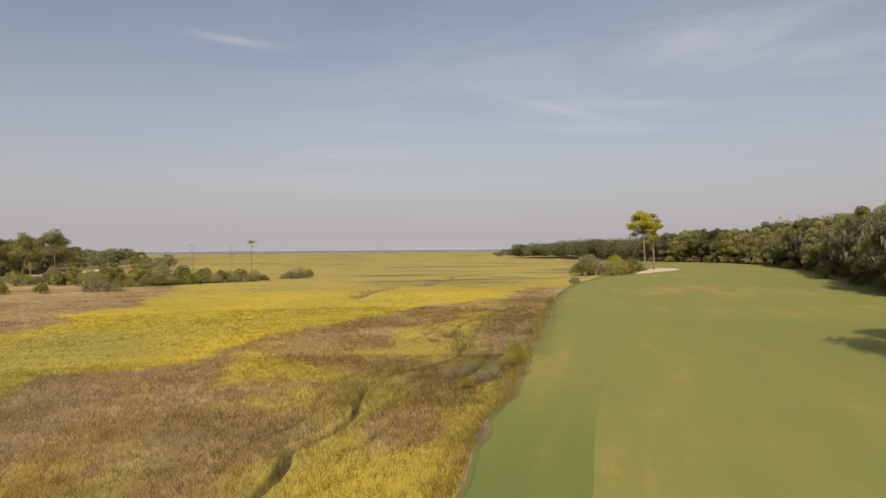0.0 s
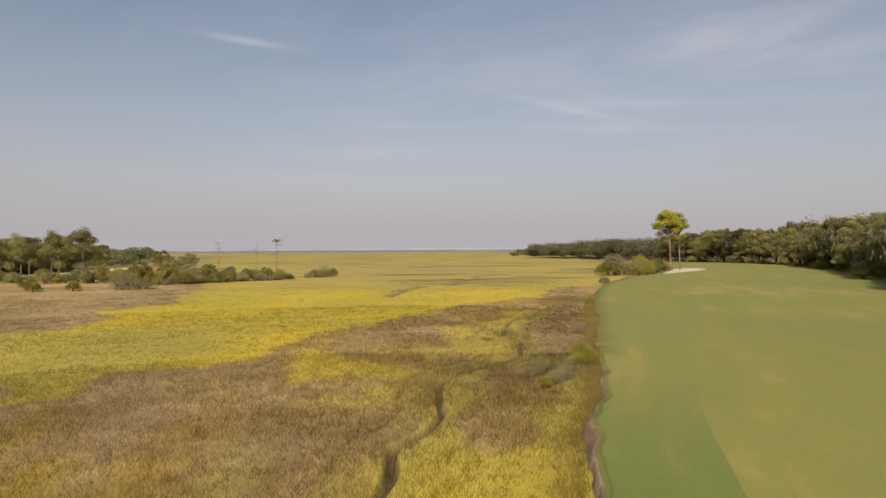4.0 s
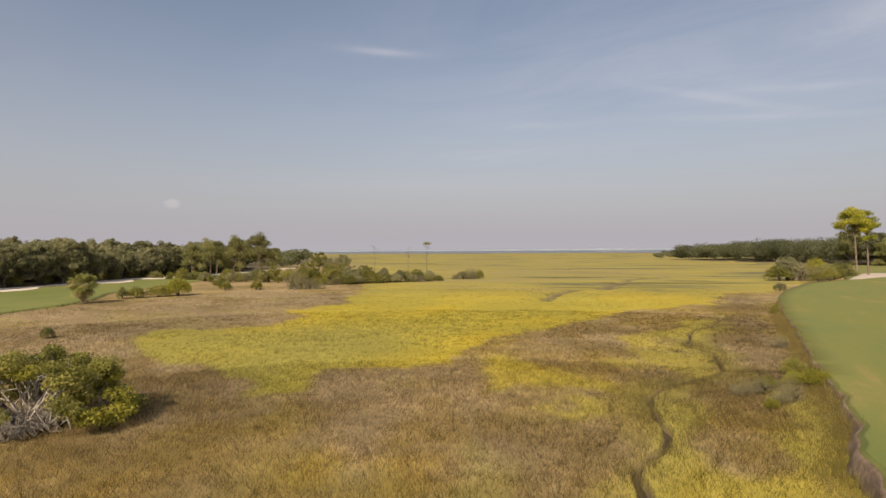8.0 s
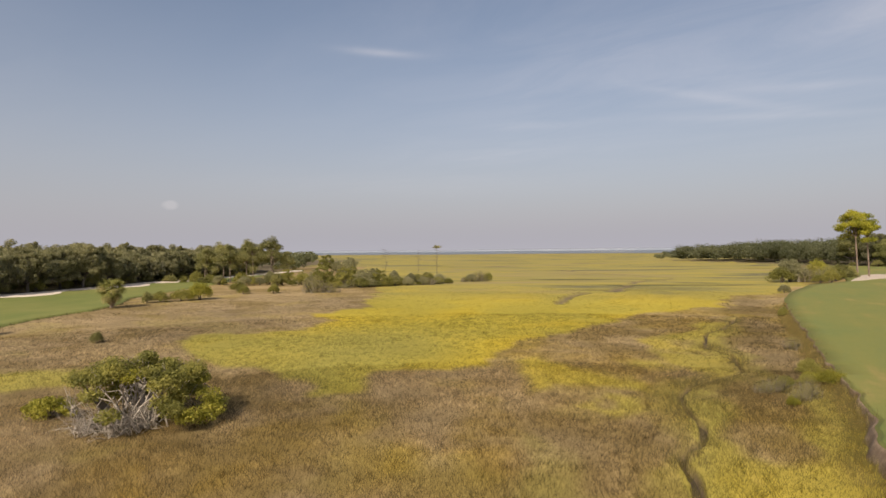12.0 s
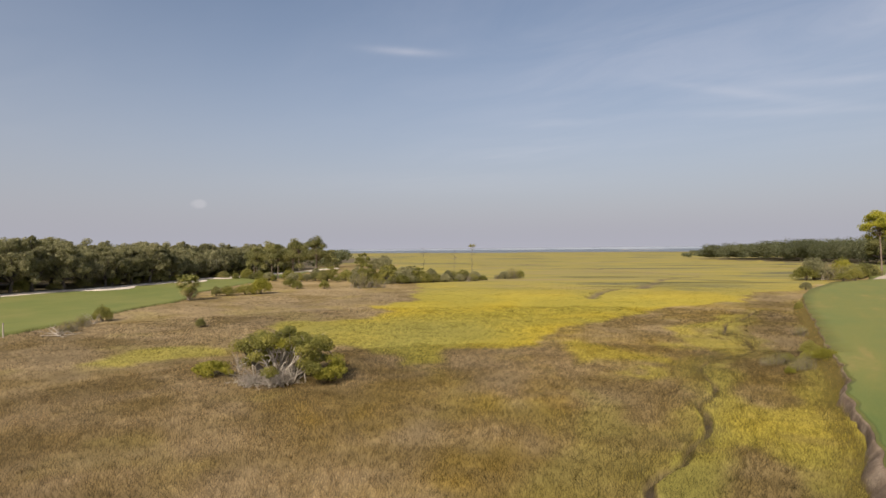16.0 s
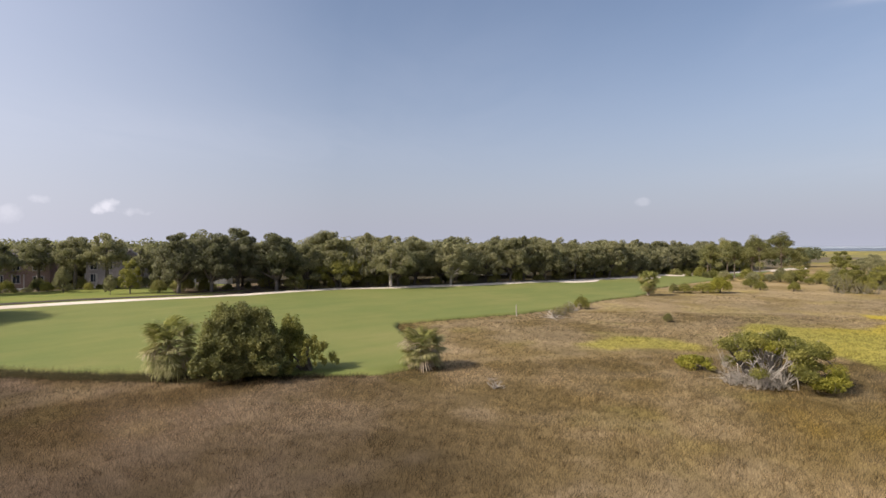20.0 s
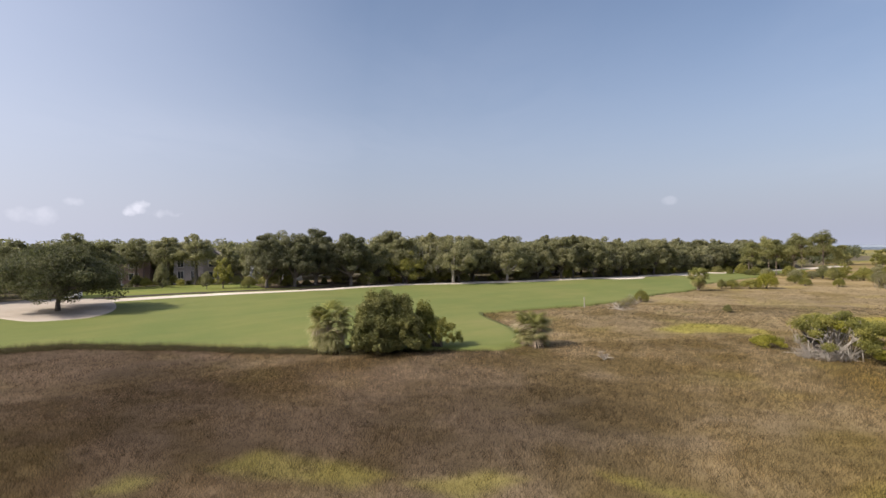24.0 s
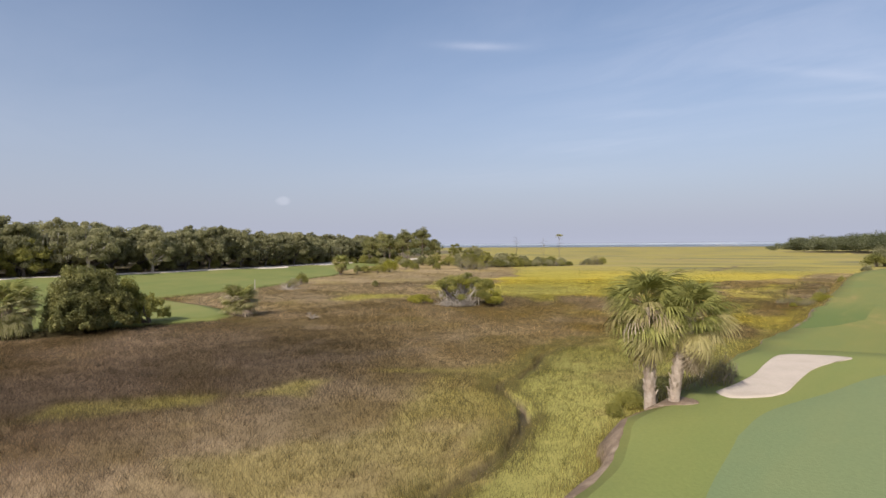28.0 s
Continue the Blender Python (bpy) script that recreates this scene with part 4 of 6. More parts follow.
def make_water():
    line = [Vector((*p, 0)) for p in CREEK_L]
    vs = []
    for i, p in enumerate(line):
        d = (line[min(i + 1, len(line) - 1)] - line[max(i - 1, 0)]).normalized()
        s = Vector((-d.y, d.x, 0)) * (0.16 + 0.05 * math.sin(i * 0.9))
        vs += [(p.x + s.x, p.y + s.y, -0.59), (p.x - s.x, p.y - s.y, -0.59)]
    me = bpy.data.meshes.new("creek_water")
    me.from_pydata(vs, [], [(2 * i, 2 * i + 1, 2 * i + 3, 2 * i + 2) for i in range(len(line) - 1)])
    me.materials.append(MUD_WATER)
    tagged(new("creek_water", me), "dark brown water in a narrow tidal creek", "water", kind="structure")
    # the sound beyond the marsh
    ang = np.radians(np.linspace(-50, 125, 120))
    inner = 950 + 350 * (fbm(np.degrees(ang), ang * 0, 9, 70, 4) - 0.5)
    rings = [inner, inner * 1.6, inner * 0 + 2600, inner * 0 + 4650]
    v = np.stack([np.stack([-8 - np.sin(ang) * r, -13 + np.cos(ang) * r, ang * 0 - 0.05], -1) for r in rings], 0)
    k = len(ang)
    i = np.arange(len(rings) - 1)[:, None] * k + np.arange(k - 1)[None]
    f = np.stack([i, i + 1, i + k + 1, i + k], -1).reshape(-1, 4)
    tagged(new("water", mesh_np("water", v.reshape(-1, 3), f, SEA)), "grey-blue open water beyond the marsh", "water", kind="structure")
    # sand spit at its edge
    patch("sand_spit", [(-30, 1440), (20, 1430), (60, 1445), (72, 1462), (30, 1475), (-20, 1466)], SANDW, "bright sand spit where marsh meets open water", "beach", lambda x, y: 0 * x + 0.15, rim=0.06)
    # far shore, its distance haze put into the colour
    a = np.radians(np.linspace(-30, 118, 700))
    deg = np.degrees(a)
    h = 5.0 + 7 * fbm(deg, deg * 0, 22, 71, 3) + 3.0 * fbm(deg, deg * 0, 1.2, 72, 3)
    h = np.where(deg > 12, h * 0.75, h)
    back = 2500
    v = np.concatenate([np.stack([-8 - np.sin(a) * r, -13 + np.cos(a) * r, z], -1) for r, z in ((back, a * 0 - 0.5), (back + 5, h * 0.6), (back + 40, h), (back + 160, h), (back + 170, a * 0 - 0.5))])
    k = len(a)
    i = np.arange(4)[:, None] * k + np.arange(k - 1)[None]
    f = np.stack([i, i + 1, i + k + 1, i + k], -1).reshape(-1, 4)
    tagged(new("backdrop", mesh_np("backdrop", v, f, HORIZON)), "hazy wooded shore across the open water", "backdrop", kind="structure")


make_ground()
make_fairways()
make_sand()
make_creek()
make_water()

# ---- trees and shrubs ----
def oak_meshes(seed, height, spread, sprays=2600, size=0.34, mat=OAK, clumps=26, bare=0.2, bark=BARK):
    """Trunk with limbs, and a broad uneven crown of leaf sprays with gaps."""
    rng = np.random.default_rng(seed)
    base = height * bare
    tubes = [tube([(0, 0, -0.3), (0.05, 0, base * 0.5), (rng.normal(0, 0.15), rng.normal(0, 0.15), base)], [0.038 * height, 0.028 * height, 0.025 * height], 8)]
    vs, fs = [], []
    total = 0
    for i in range(clumps):
        a = 2 * math.pi * (i * 0.618 + rng.uniform(-0.06, 0.06))
        rr = math.sqrt((i + 0.5) / clumps)
        rad = spread * 0.86 * rr * rng.uniform(0.85, 1.12)
        top = height * (0.98 - 0.40 * rr**2.4) - rng.uniform(-0.03, 0.17) * height
        cr = np.array([1, 1, 0.74]) * spread * rng.uniform(0.11, 0.25)
        hang = 1.0 if i % 2 == 0 else rng.random() ** 0.8
        c = np.array([rad * math.cos(a), rad * math.sin(a), max((top - cr[2] - base) * hang + base, base * 0.95 + 0.3 * cr[2])])
        n = int(sprays / clumps * rng.uniform(0.7, 1.3))
        p, d = blob_points(rng, c, cr, n, 0.55)
        v, f = leaves(rng, p, size, 1.7, 0.62, d)
        vs.append(v)
        fs.append(f + total)
        total += len(v)
        if i % 5 == 0:
            mid = np.array([c[0] * 0.45, c[1] * 0.45, base + (c[2] - base) * 0.35])
            tubes.append(tube([(0, 0, base * 0.9), mid, c], [0.024 * height, 0.015 * height, 0.005 * height], 5))
    # a few low drooping sprays under the crown
    p, d = blob_points(rng, (0, 0, height * 0.55), (spread * 0.85, spread * 0.85, height * 0.22), sprays // 5, 0.9)
    v, f = leaves(rng, p, size, 1.2, 0.62, d)
    vs.append(v)
    fs.append(f + total)
    tv, tf = join(tubes)
    return mesh_np("trunk", tv, tf, bark, True), mesh_np("crown", np.concatenate(vs), np.concatenate(fs), mat)


def moss_mesh(seed, height, spread, n=420):
    """Long grey strands that hang from the outer limbs."""
    rng = np.random.default_rng(seed)
    a = rng.uniform(0, 2 * math.pi, n)
    r = spread * rng.uniform(0.35, 1.0, n)
    z = height * rng.uniform(0.32, 0.72, n)
    ln = rng.uniform(0.5, 1.5, n)
    w = rng.uniform(0.08, 0.2, n)
    c = np.stack([r * np.cos(a), r * np.sin(a), z], -1)
    t = rng.uniform(0, math.pi, n)
    s = np.stack([np.cos(t) * w, np.sin(t) * w, 0 * t], -1)
    dn = np.stack([rng.normal(0, 0.1, n), rng.normal(0, 0.1, n), -ln], -1)
    v = np.stack([c - s, c + s, c + s * 0.6 + dn * 0.6, c + dn], 1).reshape(-1, 3)
    return mesh_np("moss", v, np.arange(n)[:, None] * 4 + np.array([0, 1, 2, 3]), MOSS)


def tree(meshes, name, label, x, y, z, rz=0.0, s=1.0, group="", extra=None, sz=None, crown_label=""):
    ob = thing(name, label, "tree", x, y, z, rz, group)
    ob.scale = (s, s, sz or s)
    under("trunk", meshes[0], ob)
    under("crown", meshes[1], ob, crown_label)
    if extra:
        tagged(under("moss", extra, ob, "grey hanging moss"), kind="stuff")
    return ob


def pine_meshes(seed, height, spread, sprays=1500, clumps=10, size=0.3, bare=0.62, mat=PINE, tall=0.55):
    """A bare leaning trunk and a domed open crown of needle pads at the ends of its boughs."""
    rng = np.random.default_rng(seed)
    lean = rng.normal(0, 0.03, 2) * height
    tubes = [tube([(lean[0] * q**1.4, lean[1] * q**1.4, -0.3 + height * 0.93 * q) for q in np.linspace(0, 1, 16)], list(height * np.linspace(0.014, 0.005, 16)), 7)]
    vs, fs, total = [], [], 0
    for i in range(clumps):
        a = 2 * math.pi * i * 0.618 + rng.uniform(-0.3, 0.3)
        rr = math.sqrt((i + 0.3) / clumps) * rng.uniform(0.8, 1.1)
        dome = height * (1.0 - (1.0 - bare) * 0.75 * rr**2.2)
        zc = dome - height * (1.0 - bare) * 0.55 * rng.random() ** 1.6
        cr = np.array([1, 1, tall]) * spread * rng.uniform(0.22, 0.38)
        c = np.array([lean[0] + spread * 0.76 * rr * math.cos(a), lean[1] + spread * 0.76 * rr * math.sin(a), zc - cr[2]])
        p, d = blob_points(rng, c, cr, sprays // clumps, 0.7)
        v, f = leaves(rng, p, size, 1.4, 0.5, d)
        vs.append(v)
        fs.append(f + total)
        total += len(v)
        foot = max(bare - 0.04, (c[2] / height) - 0.16)
        tubes.append(tube([(lean[0] * foot**1.4, lean[1] * foot**1.4, height * foot), (c + np.array([lean[0] * foot, lean[1] * foot, height * foot])) / 2 + np.array([0, 0, 0.02 * height]), c], [0.0045 * height, 0.003 * height, 0.0014 * height], 5))
    tv, tf = join(tubes)
    return mesh_np("trunk", tv, tf, PINE_BARK, True), mesh_np("crown", np.concatenate(vs), np.concatenate(fs), mat)


def bush_meshes(seed, rx, ry, h, sprays=2600, size=0.075, mat=BUSH, clumps=14, stems=7, stem_mat=BARK, low=0.5, lump=(0.2, 0.44)):
    """Stems from one root and a low lumpy mass of leaf sprays."""
    rng = np.random.default_rng(seed)
    tubes, vs, fs, total = [], [], [], 0
    for i in range(clumps):
        a = 2 * math.pi * i * 0.618 + rng.uniform(-0.3, 0.3)
        rr = math.sqrt((i + 0.3) / clumps)
        cr = np.array([rx, ry, h * 0.85]) * rng.uniform(*lump)
        c = np.array([rx * 0.72 * rr * math.cos(a), ry * 0.72 * rr * math.sin(a), h * (0.80 - low * rr**2) * rng.uniform(0.75, 1.08)])
        p, d = blob_points(rng, c, cr, sprays // clumps, 0.6)
        p[:, 2] = np.maximum(p[:, 2], 0.03)
        v, f = leaves(rng, p, size, 1.3, 0.6, d)
        vs.append(v)
        fs.append(f + total)
        total += len(v)
        if i < stems:
            tubes.append(tube([(rng.normal(0, 0.08), rng.normal(0, 0.08), -0.2), c * np.array([0.5, 0.5, 0.5]), c], [0.03 + 0.012 * h, 0.02 + 0.006 * h, 0.008], 5))
    tv, tf = join(tubes)
    return mesh_np("stem", tv, tf, stem_mat, True), mesh_np("foliage", np.concatenate(vs), np.concatenate(fs), mat)


def bush(meshes, name, label, x, y, z, rz=0.0, s=1.0, group="", category="shrub", foliage=""):
    ob = thing(name, label, category, x, y, z, rz, group)
    f = math.sin(x * 12.9 + y * 7.3)
    ob.scale = (s * (1 + 0.22 * f), s * (1 - 0.15 * f), s * (1 + 0.18 * math.sin(x * 5.1 - y * 3.7))) if group else (s, s, s)
    under("stem", meshes[0], ob)
    under("foliage", meshes[1], ob, foliage)
    return ob


def branch_mesh(seed, n, reach, rise, droop=0.0, thick=0.035, twigs=3):
    """A tangle of bare crooked branches spreading from one foot."""
    rng = np.random.default_rng(seed)
    tubes = []
    for i in range(n):
        a = rng.uniform(0, 2 * math.pi)
        ln = reach * rng.uniform(0.55, 1.0)
        p = np.array([rng.normal(0, 0.12), rng.normal(0, 0.12), 0.0])
        d = np.array([math.cos(a), math.sin(a), rise * rng.uniform(0.5, 1.4)])
        pts = [p]
        for k in range(5):
            d = d + rng.normal(0, 0.32, 3) - np.array([0, 0, droop * k])
            d /= np.linalg.norm(d)
            pts.append(pts[-1] + d * ln / 5)
            pts[-1][2] = max(pts[-1][2], 0.05)
        tubes.append(tube(pts, [thick * q for q in (1, 0.85, 0.7, 0.5, 0.35, 0.15)], 5))
        for k in range(twigs):
            b = pts[2 + k % 3]
            e = b + rng.normal(0, 1, 3) * ln * 0.16 + d * ln * 0.15
            e[2] = max(e[2], 0.05)
            tubes.append(tube([b, (b + e) / 2 + rng.normal(0, 0.03, 3), e], [thick * 0.4, thick * 0.28, thick * 0.1], 4))
    v, f = join(tubes)
    return mesh_np("branchwork", v, f, DEADWOOD, True)


# ---- palms ----
def frond_mesh(seed, reach=1.1, fan=1.0, segs=32, mat=FROND, droop=1.0):
    """A fan-shaped palm leaf on a curved stalk, its fingers split and hanging."""
    rng = np.random.default_rng(seed)
    vs, fs = [], []
    stalk = [Vector((0, 0, 0)), Vector((reach * 0.5, 0, 0.05)), Vector((reach, 0, -0.10 * droop))]
    v, f = tube(stalk, [0.030, 0.022, 0.014], 4)
    vs += [tuple(q) for q in v]
    fs += [tuple(q) for q in f]
    for k in range(segs):
        a = radians(-105 + 210 * k / (segs - 1)) + rng.normal(0, 0.03)
        ln = fan * (1.0 - 0.28 * abs(a) / 1.8) * rng.uniform(0.85, 1.1)
        d = Vector((math.cos(a), math.sin(a), 0))
        s = Vector((-d.y, d.x, 0))
        b = stalk[2]
        m1 = b + d * ln * 0.5 + Vector((0, 0, -0.12 * droop * ln))
        m2 = b + d * ln * 0.85 + Vector((0, 0, -0.42 * droop * ln))
        e = b + d * ln * 1.0 + Vector((0, 0, -0.85 * droop * ln + rng.normal(0, 0.03)))
        w = 0.027
        o = len(vs)
        vs += [tuple(b), tuple(m1 - s * w), tuple(m1 + s * w + Vector((0, 0, 0.02))), tuple(m2 - s * w * 0.7), tuple(m2 + s * w * 0.7), tuple(e), tuple(e)]
        fs += [(o, o + 1, o + 2, o), (o + 1, o + 3, o + 4, o + 2), (o + 3, o + 5, o + 4, o + 3)]
    me = bpy.data.meshes.new("frond")
    me.from_pydata(vs, [], [tuple(dict.fromkeys(q)) for q in fs])
    me.materials.append(mat)
    return me


FRONDS = [frond_mesh(s) for s in (1, 2, 3)]
FRONDS_Y = [frond_mesh(s, mat=FROND_Y, droop=1.1) for s in (4, 5)]
FRONDS_D = [frond_mesh(s, 0.8, 0.8, 16, FROND_D, 1.25) for s in (6, 7)]


FRONDS_H = [frond_mesh(s, 0.9, 1.0, 30, FROND, 0.7) for s in (13, 14)]
FRONDS_P = [frond_mesh(s, 0.85, 0.95, 28, FROND_L, 0.38) for s in (8, 9, 10)]
FRONDS_SD = [frond_mesh(s, 0.7, 0.95, 18, FROND_D, 0.5) for s in (11, 12)]


def boot_mesh():
    """One cut leaf base that clings to a palm trunk."""
    bm = bmesh.new()
    v = [bm.verts.new(c) for c in ((-0.075, 0, 0), (0.075, 0, 0), (0.055, 0.075, 0.20), (0.03, 0.13, 0.34), (-0.03, 0.13, 0.34), (-0.055, 0.075, 0.20), (0, -0.03, 0.16), (0, 0.08, 0.33))]
    for f in ((0, 1, 2, 5), (5, 2, 3, 4), (1, 0, 6), (1, 6, 2), (0, 5, 6), (2, 6, 7, 3), (5, 4, 7, 6), (3, 7, 4)):
        bm.faces.new([v[i] for i in f])
    me = bpy.data.meshes.new("boot")
    bm.to_mesh(me)
    bm.free()
    me.materials.append(PALM_BARK)
    return me


BOOT = boot_mesh()


def palm(label, x, y, z, height, seed, fronds=34, lean=(0, 0), radius=0.21, size=1.0, dead=5, boots=70, group="", sweep=166, low=0.0, pale=False):
    """A cabbage palm: trunk clad in old leaf bases and a round head of fan leaves."""
    rng = np.random.default_rng(seed)
    ob = thing("cabbage_palm", label, "palm tree", x, y, z, 0, group)
    top = Vector((lean[0], lean[1], height))
    pts = [Vector((0, 0, -0.2)), Vector((lean[0] * 0.25, lean[1] * 0.25, height * 0.4)), top]
    v, f = tube(pts, [radius * 1.15, radius, radius * 0.9], 12)
    under("trunk", mesh_np("trunk", np.array([tuple(q) for q in v]), np.array(f), PALM_BARK, True), ob)
    for i in range(boots):
        h = height * (0.06 + 0.92 * i / boots)
        a = i * 2.4
        c = Vector((lean[0] * (h / height) ** 1.3, lean[1] * (h / height) ** 1.3, h))
        m = Matrix.Translation(c) @ pose(0, 0, 0, 0, 0, math.degrees(a)) @ Matrix.Translation((0, radius * 0.88, 0)) @ pose(0, 0, 0, rng.uniform(-10, 6), rng.uniform(-12, 12), 0) @ Matrix.Diagonal((0.72, 0.6, 0.72, 1))
        under("boot", BOOT, ob, "", m)
    for i in range(fronds):
        k = i / fronds
        a = i * 137.5 + rng.uniform(-12, 12)
        up = (64 if pale else 86) - sweep * k**0.85 + rng.uniform(-10, 10) * (1.6 if pale else 1.0)
        old = k > 1 - dead / fronds
        pick = FRONDS_D if old or (k > 0.35 and rng.random() < 0.14) else (FRONDS_Y if k > 0.25 and rng.random() < 0.42 else FRONDS)
        if old:
            up = -76 + rng.uniform(-10, 12)
        elif k > 0.42 and pick is FRONDS:
            pick = FRONDS_H
        if old:
            pick = FRONDS_SD
        elif pale and k > 0.12:
            pick = FRONDS_D if rng.random() < 0.1 else FRONDS_P
        s = size * rng.uniform(0.85, 1.08) * (0.8 if k < 0.1 else 1.0)
        root = top + Vector((0, 0, 0.25 * (1 - k) * size - (0.28 if old else 0.35 * max(0.0, k - 0.5))))
        if old:
            s *= 1.15
        root.z -= low * height * k
        m = Matrix.Translation(root) @ pose(0, 0, 0, 0, 0, a) @ pose(0, 0, 0, 0, -up, 0) @ pose(0, 0, 0, rng.uniform(-25, 25)) @ Matrix.Diagonal((s, s, s, 1))
        under("frond", pick[int(rng.integers(len(pick)))], ob, "dry tan hanging frond" if old else "", m)
    return ob


def zland_e(x, y):
    return float(land_e(np.array(float(x)), np.array(float(y))))


def zland_w(x, y):
    return float(land_w(np.array(float(x)), np.array(float(y))))


def zg(x, y):
    return float(ground_height(np.array([float(x)]), np.array([float(y)]))[0])


# two tall palms on the bank
palm("tall cabbage palm with booted trunk and full drooping head", -7.78, -12.75, 0.30, 3.1, 11, 80, (-0.12, 0.25), 0.17, 0.76, 14, 90, "palms on the bank", low=0.12)
palm("leaning cabbage palm with dead tan fronds hanging", -7.1, -12.65, 0.32, 2.8, 12, 80, (0.55, 0.35), 0.16, 0.69, 28, 80, "palms on the bank", low=0.12)
# palms of the western shore
palm("low cabbage palm with pale skirt of old fronds", -45.5, -12.1, 0.0, 1.8, 13, 90, (0, 0.1), 0.19, 1.06, 0, 24, sweep=112, low=0.25, pale=True)
palm("round young cabbage palm on the marsh edge", -40.5, 2.0, 0.0, 0.95, 14, 76, (0, 0), 0.2, 0.96, 0, 14, sweep=90, low=0.0, pale=True)
palm("slender cabbage palm at the edge of the fairway", -70.2, 57.0, 0.1, 2.0, 15, 70, (0.1, 0), 0.18, 0.92, 16, 14)
palm("small cabbage palm on the fairway edge", -95.5, 8.7, zland_w(-95.5, 8.7), 1.3, 16, 28, (0, 0), 0.18, 0.6, 3, 16)

# cedar beside the palm
def cedar_meshes(seed, rx, ry, h, tufts, sprays, size, mat, steep=2.6):
    """A dense ragged mound of small tufts, some standing out and some sunk in, on hidden stems."""
    rng = np.random.default_rng(seed)
    phase = rng.uniform(0, 6.28, 4)
    tubes, vs, fs, total = [], [], [], 0
    for i in range(tufts):
        a = 2 * math.pi * (i * 0.618034 + rng.uniform(-0.05, 0.05))
        rr = math.sqrt((i + 0.5) / tufts)
        swell = 1 + 0.10 * math.sin(2 * a + phase[0]) + 0.10 * math.sin(3 * a + phase[1]) + 0.07 * math.sin(5 * a + phase[2])
        dome = h * max(0.02, 1 - rr**steep) ** 0.5 * (1 + 0.08 * math.sin(4 * a + 5 * rr + phase[3]))
        z = dome * (rng.uniform(0.86, 1.05) if i % 3 else rng.uniform(0.25, 0.9))
        r = rng.uniform(0.055, 0.13) * h
        c = np.array([rx * rr * swell * math.cos(a), ry * rr * swell * math.sin(a), max(z - r, 0.25)])
        p, d = blob_points(rng, (0, 0, 0), (r, r, r * 1.25), int(sprays / tufts * rng.uniform(0.7, 1.3)), 0.85)
        p += c + rng.normal(0, 0.05, p.shape)
        p[:, 2] = np.maximum(p[:, 2], 0.03)
        v, f = leaves(rng, p, size, 0.8, 0.5, d + np.array([0.3 * math.cos(a) * rr, 0.3 * math.sin(a) * rr, 0.45]))
        vs.append(v)
        fs.append(f + total)
        total += len(v)
        if i % 8 == 0:
            tubes.append(tube([(rng.normal(0, 0.2), rng.normal(0, 0.2), -0.2), c * np.array([0.6, 0.6, 0.5]), c], [0.10, 0.06, 0.02], 5))
    tv, tf = join(tubes)
    return mesh_np("stem", tv, tf, BARK, True), mesh_np("foliage", np.concatenate(vs), np.concatenate(fs), mat)


cedar = bush(cedar_meshes(21, 2.4, 2.05, 3.9, 180, 40000, 0.075, CEDAR, 3.2), "red_cedar", "dense dark green cedar on the marsh bank", -43.9, -8.3, 0.2, 0, 1.0, "", "tree")
for k, (bx, by, r, h) in enumerate(((0.4, -1.2, 1.4, 3.7), (1.6, 0.8, 1.4, 2.6), (1.2, -1.7, 1.2, 2.2))):
    under("foliage", cedar_meshes(400 + k, r, r, h, 50, 9000, 0.075, CEDAR)[1], cedar, "", pose(bx, by, 0))
bush(bush_meshes(22, 1.1, 1.2, 3.5, 9000, 0.06, BUSH, 30, 6, BARK, 0.55, (0.16, 0.36)), "young_tree", "yellow-green young tree beside the cedar", -43.6, -5.4, 0.25, 0, 1.0, "", "tree")
bush(cedar_meshes(23, 1.5, 1.5, 1.9, 60, 9000, 0.06, BUSH), "shrub", "low dark green shrub under the cedar", -42.8, -4.6, 0.15)

